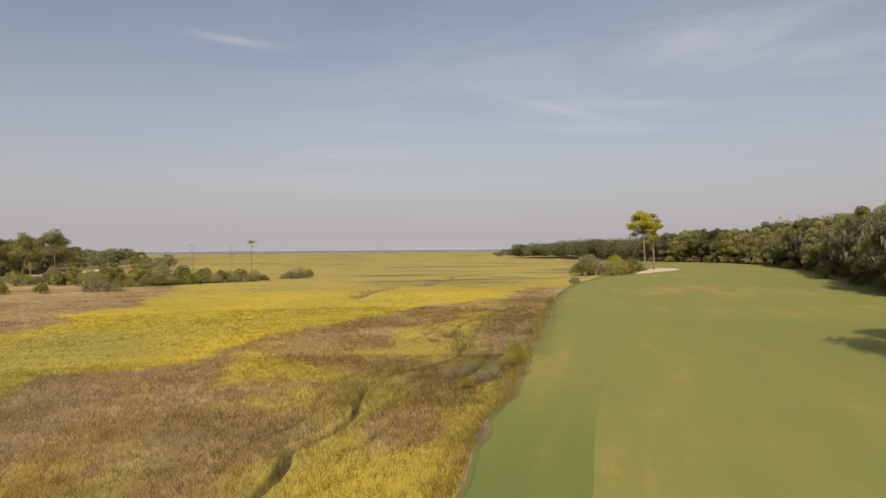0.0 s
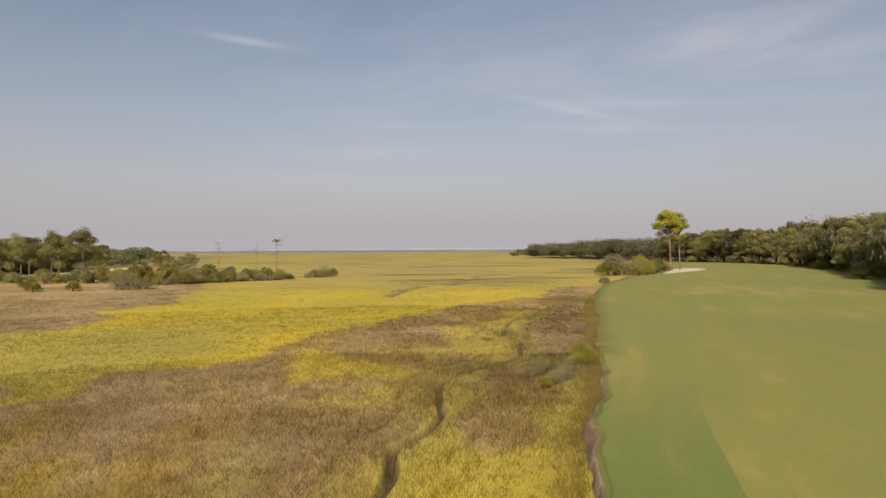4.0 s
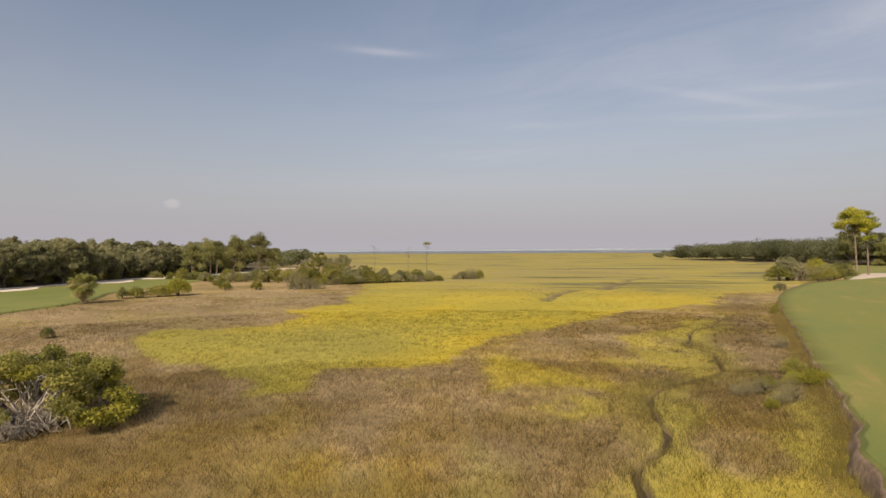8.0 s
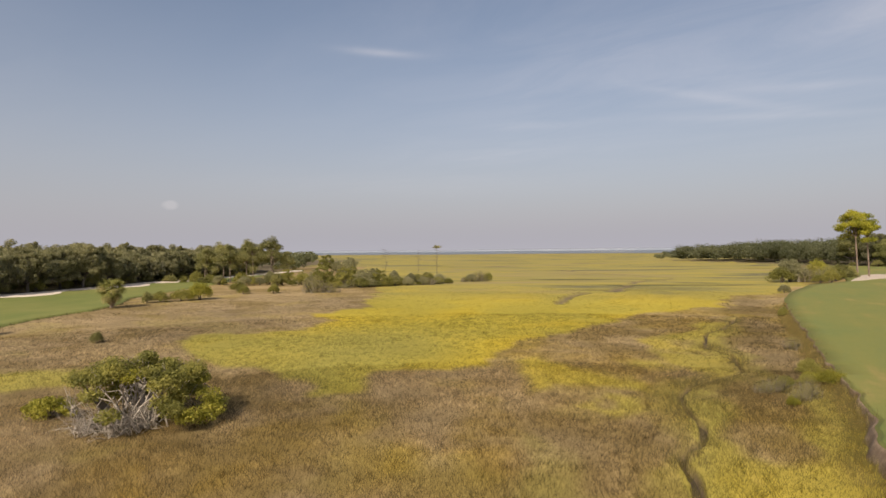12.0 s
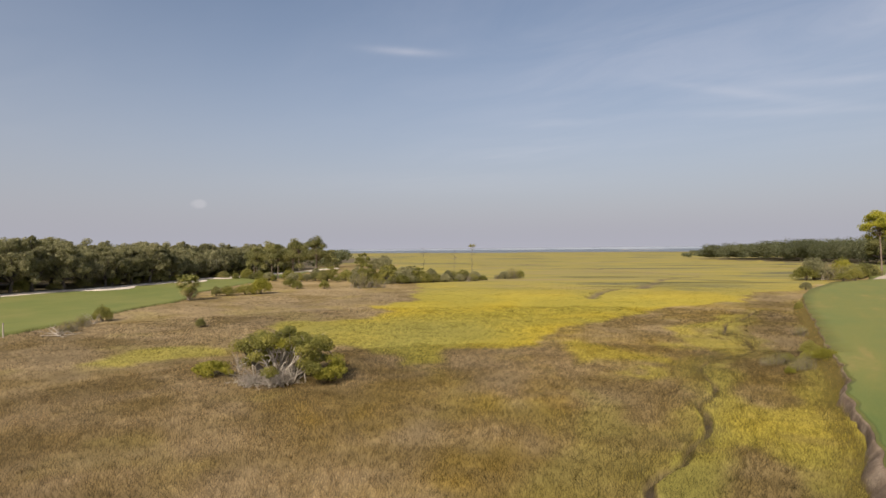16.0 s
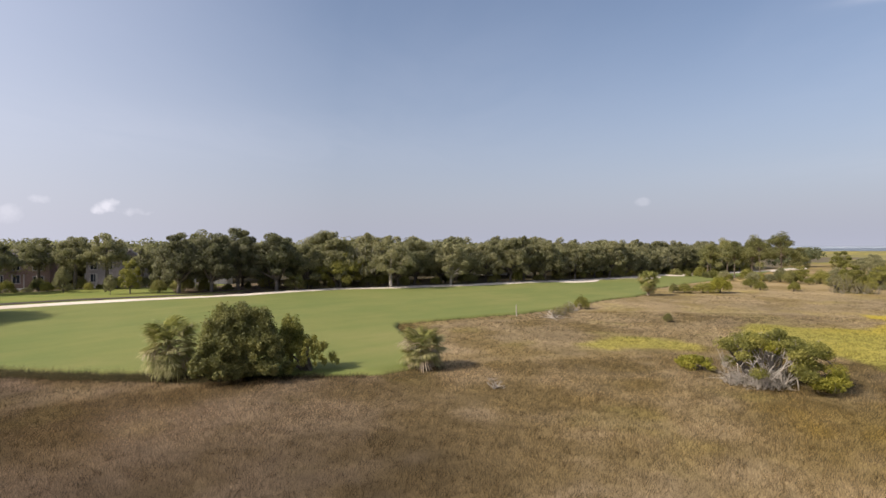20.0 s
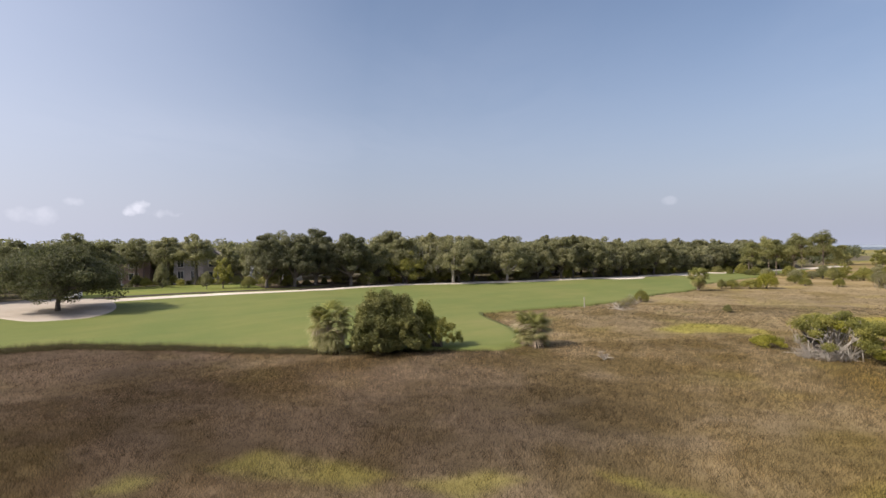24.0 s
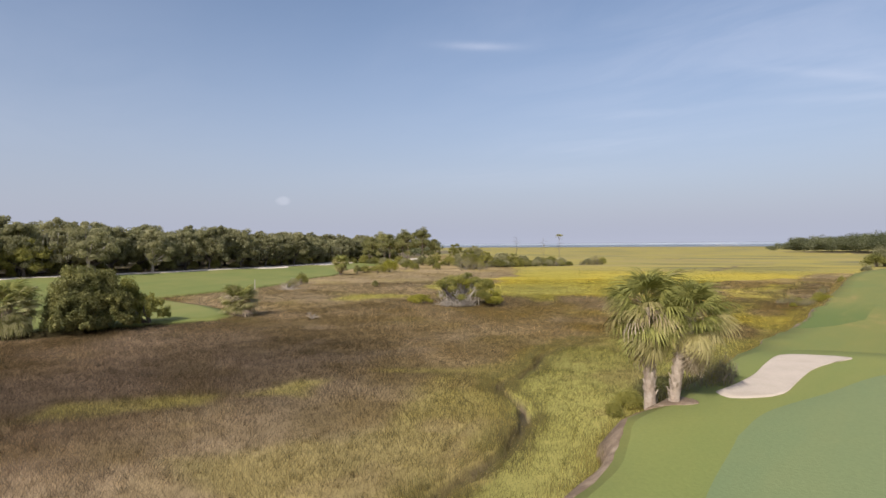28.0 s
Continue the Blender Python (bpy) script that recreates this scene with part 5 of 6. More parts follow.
# shrub with bleached branches out in the rush
def marsh_shrub(label, x, y, z, rz, seed):
    """A wide low dome of leafy pads on crooked bleached boughs, one flank and the foot dead and bare."""
    rng = np.random.default_rng(seed)
    ob = thing("marsh_shrub", label, "shrub", x, y, z, rz)
    boughs, n = [], 0
    while n < 76:
        u, w = rng.uniform(-2.9, 3.2), rng.uniform(-2.2, 2.4)
        q = (u / 3.3) ** 2 + (w / 2.6) ** 2
        if q > 1:
            continue
        h = 0.3 + 2.5 * math.sqrt(1 - q) * (rng.uniform(0.86, 1.06) if n % 2 else rng.uniform(0.3, 0.9))
        bare = w < 0.5 - 0.5 * u and u < 1.0
        if bare and rng.random() < (0.93 if h < 2.0 else 0.5):
            continue
        r = rng.uniform(0.36, 0.68)
        p, d = blob_points(rng, (0, 0, 0), (r, r, r * 0.6), 430, 0.8)
        p += np.array([u, w, h])
        p[:, 2] = np.maximum(p[:, 2], 0.08)
        v, f = leaves(rng, p, 0.06, 0.9, 0.6, d + np.array([0, 0, 0.5]))
        under("foliage", mesh_np("foliage", v, f, BUSH_Y if (u > 1.6 and w < 0 and h < 1.4) or n % 11 == 0 else BUSH), ob)
        if n % 2 or bare:
            foot = np.array([rng.normal(-0.2, 0.7), rng.normal(-0.1, 0.5), 0.0])
            tip = np.array([u, w, h - 0.1])
            mid = foot * 0.5 + tip * 0.5 + rng.normal(0, 0.26, 3) + np.array([0, 0, 0.2])
            mid2 = foot * 0.2 + tip * 0.8 + rng.normal(0, 0.18, 3)
            boughs.append(tube([foot - np.array([0, 0, 0.2]), mid, mid2, tip], [0.038, 0.03, 0.02, 0.008], 5))
        n += 1
    v, f = join(boughs)
    under("stem", mesh_np("stem", v, f, DEADWOOD, True), ob, "bleached crooked boughs")
    for k in range(16):
        a = math.pi * (0.98 + 0.058 * k)
        r = rng.uniform(0.7, 2.0)
        under("branchwork", branch_mesh(200 + 10 * k, 9, 1.35, 1.2, 0.05, 0.02, 6), ob, "bleached bare branches", pose(-0.5 + r * math.cos(a), 0.1 + r * math.sin(a), 0.05, 0, 0, 40 * k))
    for k, (bx, by, bz) in enumerate(((0.2, 0.6, 2.3), (-1.3, 0.3, 1.7), (1.9, 0.8, 1.7), (-2.3, -0.4, 0.9), (0.9, -0.8, 1.6))):
        under("branchwork", branch_mesh(340 + 10 * k, 8, 1.2, 1.1, 0.0, 0.02, 4), ob, "bleached bare branches", pose(bx, by, bz))
    return ob


marsh_shrub("broad green shrub over a tangle of bleached branches", -26.9, 16.4, -0.2, 36, 31)
bush(bush_meshes(38, 1.7, 0.9, 0.9, 3000, 0.06, BUSH_Y), "low_shrub", "low bright yellow shrub in the rush", -31.6, 16.2, -0.15)

# far pair of pines
p1, p2 = pine_meshes(41, 15.0, 3.9, 12000, 34, 0.15, 0.62, PINE_Y, 0.62), pine_meshes(46, 14.2, 3.1, 8000, 26, 0.15, 0.64, PINE_Y, 0.62)
tree(p1, "tall_pine", "tall bare-trunked pine with a flat yellow-green crown", 45.5, 139.0, 0.4, 0, 1.0, "pines on the point")
tree(p2, "tall_pine", "tall bare-trunked pine with a flat yellow-green crown", 48.1, 140.2, 0.4, 70, 1.0, "pines on the point")

# bushes of the point and along the eastern shore
def twig_bush(seed):
    """A half-bare thicket of thin grey stems with scattered leaves."""
    rng = np.random.default_rng(seed)
    tubes = []
    for i in range(60):
        a, r = rng.uniform(0, 6.283), 1.35 * math.sqrt(rng.random())
        foot = np.array([r * math.cos(a), r * math.sin(a), -0.1])
        top = foot * 1.15 + np.array([rng.normal(0, 0.2), rng.normal(0, 0.2), 1.9 * rng.uniform(0.5, 1.1) * (1.1 - 0.35 * r)])
        mid = (foot + top) / 2 + rng.normal(0, 0.1, 3)
        tubes.append(tube([foot, mid, top], [0.022, 0.016, 0.006], 4))
        tubes.append(tube([mid, mid + rng.normal(0, 0.22, 3) + np.array([0, 0, 0.35])], [0.012, 0.005], 4))
    p, d = blob_points(rng, (0, 0, 0.6), (1.45, 1.35, 1.15), 2600, 0.98)
    p[:, 2] = np.maximum(p[:, 2], 0.04)
    v, f = leaves(rng, p, 0.055, 0.3, 0.5, d)
    tv, tf = join(tubes)
    return mesh_np("stem", tv, tf, TWIG, True), mesh_np("foliage", v, f, BUSH_G)


BM = [twig_bush(53) if m_ is BUSH_G else bush_meshes(50 + i, 1.6, 1.3, 1.7, 6000, 0.06, m_, 26) for i, m_ in enumerate((BUSH, BUSH, CEDAR, BUSH_G, BUSH_Y, OAK_B))]
NAMES = ("rounded green shrub", "rounded green shrub", "dark green shrub", "grey half-bare shrub", "yellow-green shrub", "pale green shrub")


def shrub_at(i, where, x, y, z, s, rz=0.0, group=""):
    return bush(BM[i], "shrub", f"{NAMES[i]} {where}", x, y, z, rz, s, group)


for i, x, y, s in ((0, 27.5, 126.5, 1.9), (5, 29.5, 128.5, 2.3), (3, 32.5, 128.0, 2.0), (0, 34.5, 129.5, 1.6), (2, 37.5, 131.5, 1.7), (0, 39.5, 133.5, 1.5), (2, 41.5, 137, 1.8), (2, 43.5, 138, 1.5), (0, 36, 125.5, 1.2), (4, 40.5, 147, 2.0), (0, 33, 122.5, 1.1)):
    shrub_at(i, "on the point below the pines", x, y, 0.1, s, 40 * i + x, "shrubs on the point")
for i, x, y, s in ((4, 3.5, 30.3, 0.5), (4, 2.9, 31.6, 0.4), (3, 0.6, 28.9, 0.44), (3, 1.5, 27.6, 0.42), (3, 0.9, 26.9, 0.34), (3, -0.3, 28.0, 0.36), (3, 2.0, 29.2, 0.36), (0, 1.2, 29.9, 0.3), (4, 0.4, 25.9, 0.25), (0, 3.4, 33.5, 0.5), (3, 5.0, 42, 0.45), (0, 10.2, 63, 0.5),
                   (5, 20, 98, 0.8), (0, 2.6, 31.0, 0.35)):
    shrub_at(i, "on the bank of the fairway", x, y, zg(x, y), s, 70 * i + x * 9, "shrubs on the eastern bank")
for i, x, y, s in ((3, -7.1, -10.8, 0.5), (0, -8.6, -11.6, 0.45), (0, -8.9, -12.9, 0.28), (3, -6.0, -9.5, 0.6), (3, -5.7, -8.3, 0.5)):
    shrub_at(i, "in the shade of the palms", x, y, zg(x, y), s, 33 * i + x * 20, "shrubs under the palms")

# shrubs and dead wood of the western shore
for i, x, y, s in ((0, -70.6, 66.0, 1.1), (0, -68.9, 68.5, 1.2), (4, -67.6, 70.8, 1.5), (2, -71.4, 64.4, 0.8), (0, -67.3, 81.5, 0.8), (0, -72.8, 87.5, 0.9), (0, -63.0, 84.0, 0.85), (3, -56.5, 86.5, 1.5), (3, -54, 87.5, 1.2), (2, -47.6, 33.6, 0.5), (0, -61.0, 34.5, 0.8), (3, -57.6, 28.0, 0.7),
                   (3, -59.5, 31.0, 0.6)):
    shrub_at(i, "at the edge of the rush marsh", x, y, -0.15, s, 50 * i + x * 7, "shrubs on the western marsh edge")
dw = thing("dead_branch", "bleached fallen branch standing in the rush", "dead wood", -34.0, 3.2, -0.2)
under("branchwork", branch_mesh(61, 8, 0.95, 1.3, 0.0, 0.035, 3), dw)
for k, (x, y, s) in enumerate(((-56.0, 25.8, 1.5), (-60.5, 33.0, 1.3))):
    dl = thing("dead_branch", "grey dead branches lying in the rush", "dead wood", x, y, -0.2, 50 * k)
    under("branchwork", branch_mesh(62 + k, 11, 1.6 * s, 0.5, 0.02, 0.05, 3), dl)
po = thing("marker_post", "thin pale wooden post in the rush", "post", -59.6, 23.6, -0.2)
bm = bmesh.new()
bmesh.ops.create_cone(bm, cap_ends=True, segments=8, radius1=0.06, radius2=0.05, depth=1.2, matrix=Matrix.Translation((0, 0, 0.6)))
part("shaft", bm, DEADWOOD, po)
bm = bmesh.new()
bmesh.ops.create_cone(bm, cap_ends=True, segments=8, radius1=0.08, radius2=0.03, depth=0.1, matrix=Matrix.Translation((0, 0, 1.25)))
part("cap", bm, DEADWOOD, po)

# wooded hummock across the meadow
PM = [pine_meshes(70 + i, h, s, 10000, 26, 0.12, 0.52, PINE, 0.72) for i, (h, s) in enumerate(((9.8, 3.3), (9.0, 2.9), (10.6, 3.6)))]
OM = [oak_meshes(80 + i, h, s, 8500, 0.11, m_, 36) for i, (h, s, m_) in enumerate(((5.6, 3.0, BUSH), (5.0, 2.6, OAK), (6.0, 3.4, OAK_B)))]
for k, (x, y, s, t) in enumerate(((-86, 112, 1.0, 2), (-82, 113.5, 1.06, 2), (-88.5, 113, 0.92, 0), (-91.5, 111, 0.98, 1), (-94, 112, 0.95, 2), (-84.5, 118, 0.9, 0), (-97, 110, 0.9, 1), (-100, 113, 0.88, 0), (-92, 118, 0.9, 2), (-79.5, 116, 0.8, 1))):
    tree(PM[t], "pine_tree", "pine with bare trunk and rounded green crown", x, y, 0.2, 77 * k, s * 0.99, "pines behind the marsh")
for k, (x, y, s, t) in enumerate(((-76, 110, 0.6, 0), (-71, 114, 0.55, 2), (-60.5, 97.5, 0.8, 0), (-55, 104, 0.62, 2), (-79, 108, 0.6, 1), (-50, 109, 0.55, 1), (-98, 172, 1.1, 0), (-92, 178, 0.9, 2), (-66, 118, 0.6, 1), (-57.5, 101, 0.72, 0), (-52, 106, 0.6, 0), (-47, 111, 0.5, 1), (-44.5, 114, 0.45, 0), (-62.5, 96, 0.5, 1), (-83, 150, 0.9, 1), (-78, 146, 0.8, 2), (-68, 128, 0.6, 0), (-60, 122, 0.55, 2), (-56, 125, 0.5, 1))):
    tree(OM[t], "small_tree", "small broad tree among the marsh shrubs", x, y, -0.1, 50 * k, s, "small trees of the hummock")
for k in range(46):
    u = k / 45
    x, y = -60 + 20 * u + 2.2 * math.sin(k * 5.1), 97 + 21 * u + 1.6 * math.cos(k * 3.7)
    shrub_at((0, 5, 2, 0, 5, 3)[k % 6], "on the low marsh hummock", x, y, -0.15, 0.6 + 0.7 * math.sin(k * 2.3) ** 2 - 0.2 * u, 40 * k, "shrubs of the hummock")
for k in range(26):
    u = k / 25
    x, y = -104 + 36 * u + 1.5 * math.sin(k * 4.1), 108 - 3 * u + 2.5 * math.cos(k * 2.9)
    shrub_at((0, 2, 5, 0)[k % 4], "below the pines", x, y, -0.1, 1.0 + 0.4 * math.sin(k * 1.9), 40 * k, "shrubs below the pines")
for k, (x, y, s) in enumerate(((-36.5, 123.5, 1.25), (-34.8, 124.5, 1.35), (-33.2, 125.5, 1.0), (-38, 123.0, 0.8))):
    shrub_at((5, 3, 0, 3)[k], "on a small islet in the meadow", x, y, -0.15, s, 60 * k, "shrubs of the islet")


def snag(x, y, h, seed, label, tuft=False):
    ob = thing("dead_tree", label, "dead tree", x, y, -0.2, 0, "dead trees of the hummock")
    rng = np.random.default_rng(seed)
    tubes = [tube([(0.08 * math.sin(3 * q), 0.1 * q, h * q) for q in np.linspace(0, 1, 13)], list(np.linspace(0.085, 0.025, 13) * (1.0 if tuft else 0.5)), 6)]
    for k in range(20):
        z = h * rng.uniform(0.35, 0.98)
        a = rng.uniform(0, 6.28)
        ln = rng.uniform(0.5, 1.3)
        tubes.append(tube([(0.08 * math.sin(3 * z / h), 0.1 * z / h, z), (math.cos(a) * ln * 0.6, math.sin(a) * ln * 0.6, z + 0.15), (math.cos(a) * ln, math.sin(a) * ln, z + rng.uniform(0, 0.5))], [0.03, 0.02, 0.008], 4))
    v, f = join(tubes)
    under("trunk", mesh_np("trunk", v, f, BARK, True), ob)
    if tuft:
        p, d = blob_points(rng, (0.1, 0.1, h), (1.0, 1.0, 0.35), 130, 0.8)
        v, f = leaves(rng, p, 0.2, 0.4, 0.5, d)
        under("crown", mesh_np("crown", v, f, OAK_B), ob, "thin dark tuft of foliage")


snag(-43.0, 117.0, 8.0, 91, "thin dying tree with a dark tuft on top", True)
snag(-47.5, 117.5, 7.2, 92, "bare bleached dead tree trunk")
snag(-53.5, 113.0, 7.6, 93, "bare bleached dead tree trunk")

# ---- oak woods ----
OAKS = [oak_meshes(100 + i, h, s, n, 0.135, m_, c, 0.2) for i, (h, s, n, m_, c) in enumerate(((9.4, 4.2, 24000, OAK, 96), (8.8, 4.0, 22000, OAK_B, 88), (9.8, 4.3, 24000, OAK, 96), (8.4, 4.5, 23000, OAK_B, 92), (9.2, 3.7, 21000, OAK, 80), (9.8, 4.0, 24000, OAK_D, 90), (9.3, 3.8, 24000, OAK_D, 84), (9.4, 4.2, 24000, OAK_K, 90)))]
HIGH = [oak_meshes(106 + i, 10.6, 3.8, 15000, 0.135, m_, 46, 0.54) for i, m_ in enumerate((OAK_B, OAK_B))]
MOSSES = [moss_mesh(110 + i, 9.0, 4.6) for i in range(2)]
wr = np.random.default_rng(120)
WEST = []
y = -62.0
k = 0
while y < 150:
    back = 3.2 + 2.4 * wr.random()
    if -36 < y < -10:
        back += 23.0
    elif y < 4 and y > -10:
        back += 4.5
    elif y <= -36:
        back += 13.0
    WEST.append((float(sand_line(y)) - back, y, 0.80 + 0.26 * wr.random()))
    y += 3.6 + 2.2 * wr.random()
for k, (x, y, s) in enumerate(WEST):
    i = (0, 3, 1, 2, 4, 1, 3)[k % 7]
    if y > 90:
        s *= 0.86
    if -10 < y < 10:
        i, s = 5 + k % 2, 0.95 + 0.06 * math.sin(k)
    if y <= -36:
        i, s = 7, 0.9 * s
    if -36 < y < -10:
        tree(HIGH[k % 2], "live_oak", "high-crowned live oak with bare pale trunk before the houses", x + 2.0 * math.sin(k * 2.1), y, zland_w(x, y) - 0.1, 57.0 * k, s * 0.86, "oaks of the western wood")
        continue
    tree(OAKS[i], "live_oak", "broad live oak with grey-green crown at the wood's edge" if i in (1, 3) else "dark green live oak at the wood's edge", x, y, zland_w(x, y) - 0.1, 57.0 * k, s, "oaks of the western wood", MOSSES[k % 2] if k % 9 == 0 else None)
for k, y in enumerate(np.arange(-62, 150, 6.4)):
    x = float(sand_line(y)) - (48 if -38 < y < -10 else 23 if y <= -38 else 12) - 4 * wr.random()
    tree(OAKS[(2, 0, 4, 1)[k % 4]], "live_oak", "tall dark live oak in the second row of the wood", x, float(y) + 2 * wr.random(), zland_w(x, y), 83.0 * k, (0.90 + 0.12 * wr.random()) * (1.0 if -10 < y < 10 else 0.92 if y <= -10 else 1.0), "oaks of the western wood")

# single trees that stand out before the wood
po_ = oak_meshes(135, 9.6, 5.0, 14000, 0.13, OAK_B, 44, 0.30, PALE_BARK)
tree(po_, "live_oak", "open-crowned live oak with pale forked trunk", -93.6, 23.6, zland_w(-93.6, 23.6) - 0.1, 200, 0.92)
tree(oak_meshes(136, 8.8, 4.6, 17000, 0.13, OAK_B, 54, 0.24, PALE_BARK), "live_oak", "pale grey-green live oak beside the cart path", -94.8, 35.6, zland_w(-94, 35) - 0.1, 60, 0.9)
tree(oak_meshes(137, 6.4, 4.0, 14000, 0.12, BUSH, 50, 0.18), "small_tree", "bright yellow-green tree before the dark oaks", -97.0, 16.2, zland_w(-97, 16), 10, 1.0)

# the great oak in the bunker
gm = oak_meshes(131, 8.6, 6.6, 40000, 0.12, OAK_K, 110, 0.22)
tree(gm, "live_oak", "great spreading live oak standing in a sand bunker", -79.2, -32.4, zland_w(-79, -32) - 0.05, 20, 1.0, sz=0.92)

# small trees on the lawn
for k, (x, y, s) in enumerate(((-99.8, -13.6, 0.55), (-99.0, -16.0, 0.36), (-107, -22, 0.5), (-98.5, -4.0, 0.42), (-99.5, 5.5, 0.45))):
    tree(OM[(0, 1, 1)[k % 3]], "young_tree", "slim young tree on the lawn before the houses", x, y, zland_w(x, y), 60 * k, s, "young trees on the lawn", sz=s * 1.6)
for k in range(26):
    y = -36 + 1.3 * k
    x = float(sand_line(y)) - 25.5 - 2.2 * math.sin(k * 2.7)
    shrub_at((2, 0, 2, 5)[k % 4], "in the beds before the houses", x, y, zland_w(x, y), 0.7 + 0.3 * math.sin(k * 1.7), 44 * k, "garden shrubs")
for k in range(52):
    y = -10 + 3.1 * k
    x = float(sand_line(y)) - (10.5 if y < 6 else 4.8) - 1.8 * math.sin(k * 3.1)
    shrub_at((2, 2, 0)[k % 3], "under the oaks of the wood's edge", x, y, zland_w(x, y), 0.95 + 0.4 * math.sin(k * 1.3), 44 * k, "undergrowth shrubs")

# eastern wood
EOAK = [oak_meshes(140 + i, h, s, n, 0.16, m_, c) for i, (h, s, n, m_, c) in enumerate(((12.6, 6.2, 26000, OAK_D, 66), (11.8, 6.8, 26000, OAK_E, 70), (13.4, 6.0, 24000, PINE, 56), (11.4, 6.4, 24000, OAK_E, 64)))]
EMOSS = [moss_mesh(150 + i, 12.5, 6.2, 420) for i in range(2)]
er = np.random.default_rng(151)
row = smooth_line([(52, 62, 0), (61, 84, 0), (73, 106, 0), (83, 136, 0), (91, 166, 0), (84, 200, 0), (76, 222, 0)], 6.5)
for k, p in enumerate(row):
    for j in range(2):
        x, y = p.x + 7.5 * j + er.normal(0, 1.0), p.y - 3.0 * j + er.normal(0, 1.0)
        i = (0, 1, 3, 0, 2, 1)[(k + 2 * j) % 6]
        tree(EOAK[i], "live_oak", "tall live oak hung with grey moss" if j == 0 else "tall dark live oak deeper in the wood", x, y, zland_e(x, y) - 0.2, 71.0 * k + 30 * j, (0.84 + 0.2 * er.random()) * (1.08 if j else 1.0), "oaks of the eastern wood", EMOSS[k % 2] if j == 0 and k < 16 else None)
for k, (x, y, s) in enumerate(((26.2, 19.5, 1.14), (62, 75, 0.95), (69, 81, 1.0), (49, 56, 0.9), (46, 40, 0.9), (44, 28, 0.9), (58, 57, 1.0), (44, 14, 0.9), (41, 0, 0.9))):
    tree(EOAK[(3, 0, 1)[k % 3]], "live_oak", "broad live oak beside the fairway", x, y, zland_e(x, y) - 0.1, 50.0 * k, s, "oaks of the eastern wood")


for k in range(34):
    q = row[min(int(k * len(row) / 34), len(row) - 1)]
    x, y = q.x - 3.5 + 2.0 * math.sin(k * 2.9), q.y + 2.5 * math.cos(k * 4.3)
    shrub_at((2, 2, 2, 0)[k % 4], "under the tall oaks of the eastern wood", x, y, zland_e(x, y), 1.05 + 0.4 * math.sin(k * 1.3), 44 * k, "undergrowth of the eastern wood")


def woods(name, label, spots, seed, size=0.9, sprays=150, mat=FAR):
    """A far wood in one piece: many uneven crowns on trunks."""
    rng = np.random.default_rng(seed)
    vs, fs, total = [], [], 0
    for x, y, z, r, h in spots:
        for c in range(4):
            a = rng.uniform(0, 6.28)
            q = np.array([x + 0.5 * r * math.cos(a), y + 0.5 * r * math.sin(a), z + h * rng.uniform(0.28, 0.76)])
            p, d = blob_points(rng, q, (r * 0.56, r * 0.56, h * 0.22), sprays // 4, 0.5)
            v, f = leaves(rng, p, size, 1.9, 0.7, d)
            vs.append(v)
            fs.append(f + total)
            total += len(v)
    me = mesh_np(name, np.concatenate(vs), np.concatenate(fs), mat)
    return tagged(new(name, me), label, "woods", kind="stuff")


fr = np.random.default_rng(160)
spots = []
for k in range(270):
    u = fr.random()
    line = [(80, 214), (68, 240), (58, 270), (48, 300), (33, 330), (22, 348)]
    q = u * 5
    a, b = line[int(q)], line[min(int(q) + 1, 5)]
    t = q - int(q)
    x, y = a[0] + (b[0] - a[0]) * t, a[1] + (b[1] - a[1]) * t
    off = fr.random() ** 1.5 * 60 + 2
    spots.append((x + off, y + fr.normal(0, 3) + off * 0.3, 0.3, 4.2 + 2.5 * fr.random(), (11.2 - 2.6 * u) * (1 - 0.45 * float(sstep(0.78, 1.0, u))) * (0.82 + 0.3 * fr.random())))
woods("far_woods", "long far wood running out to a point in the marsh", spots, 161, 0.27, 1000)
spots = []
for k in range(640):
    y = -75 + 250 * fr.random()
    x = float(sand_line(y)) - (38 if y < 6 else 10) - 50 * fr.random() ** 1.5
    spots.append((x, y, 1.2, 3.7 + 2.0 * fr.random(), (7.7 + 1.5 * fr.random()) * (1 - 0.16 * float(sstep(35, 110, y)))))
woods("back_woods", "dense oak wood behind the western fairway", spots, 162, 0.29, 900, OAK)
spots = [(-0.56 * q - 8 - 90 * fr.random(), q, 0.2, 4 + 3 * fr.random(), 6.0 + 2.0 * fr.random()) for q in 165 + 160 * fr.random(120)]
woods("far_woods", "far low wood beyond the pines", spots, 163, 0.5, 260)
spots = [(70 + 60 * fr.random() + 0.25 * q, 55 + q, 0.6, 5 + 3 * fr.random(), 13 + 3 * fr.random()) for q in 170 * fr.random(130)]
woods("back_woods", "dense oak wood behind the eastern fairway", spots, 164, 0.26, 900, OAK)

# ---- houses ----
WALLS = [plain(f"stucco_{c}", [(0.3, a), (0.7, b)], 0.7, 0.9, 0.1, fine=6.0) for c, a, b in (("rose", (0.26, 0.185, 0.165), (0.33, 0.245, 0.22)), ("grey", (0.30, 0.275, 0.27), (0.38, 0.35, 0.34)), ("white", (0.70, 0.67, 0.60), (0.80, 0.77, 0.70)), ("tan", (0.50, 0.42, 0.33), (0.60, 0.52, 0.42)))]
ROOF = plain("roof_shingle", [(0.3, (0.14, 0.12, 0.11)), (0.7, (0.24, 0.21, 0.19))], 0.9, 0.9, 0.2, fine=8.0)
TRIM = plain("white_trim", [(0.3, (0.45, 0.43, 0.41)), (0.7, (0.56, 0.54, 0.52))], 1.0, 0.6)
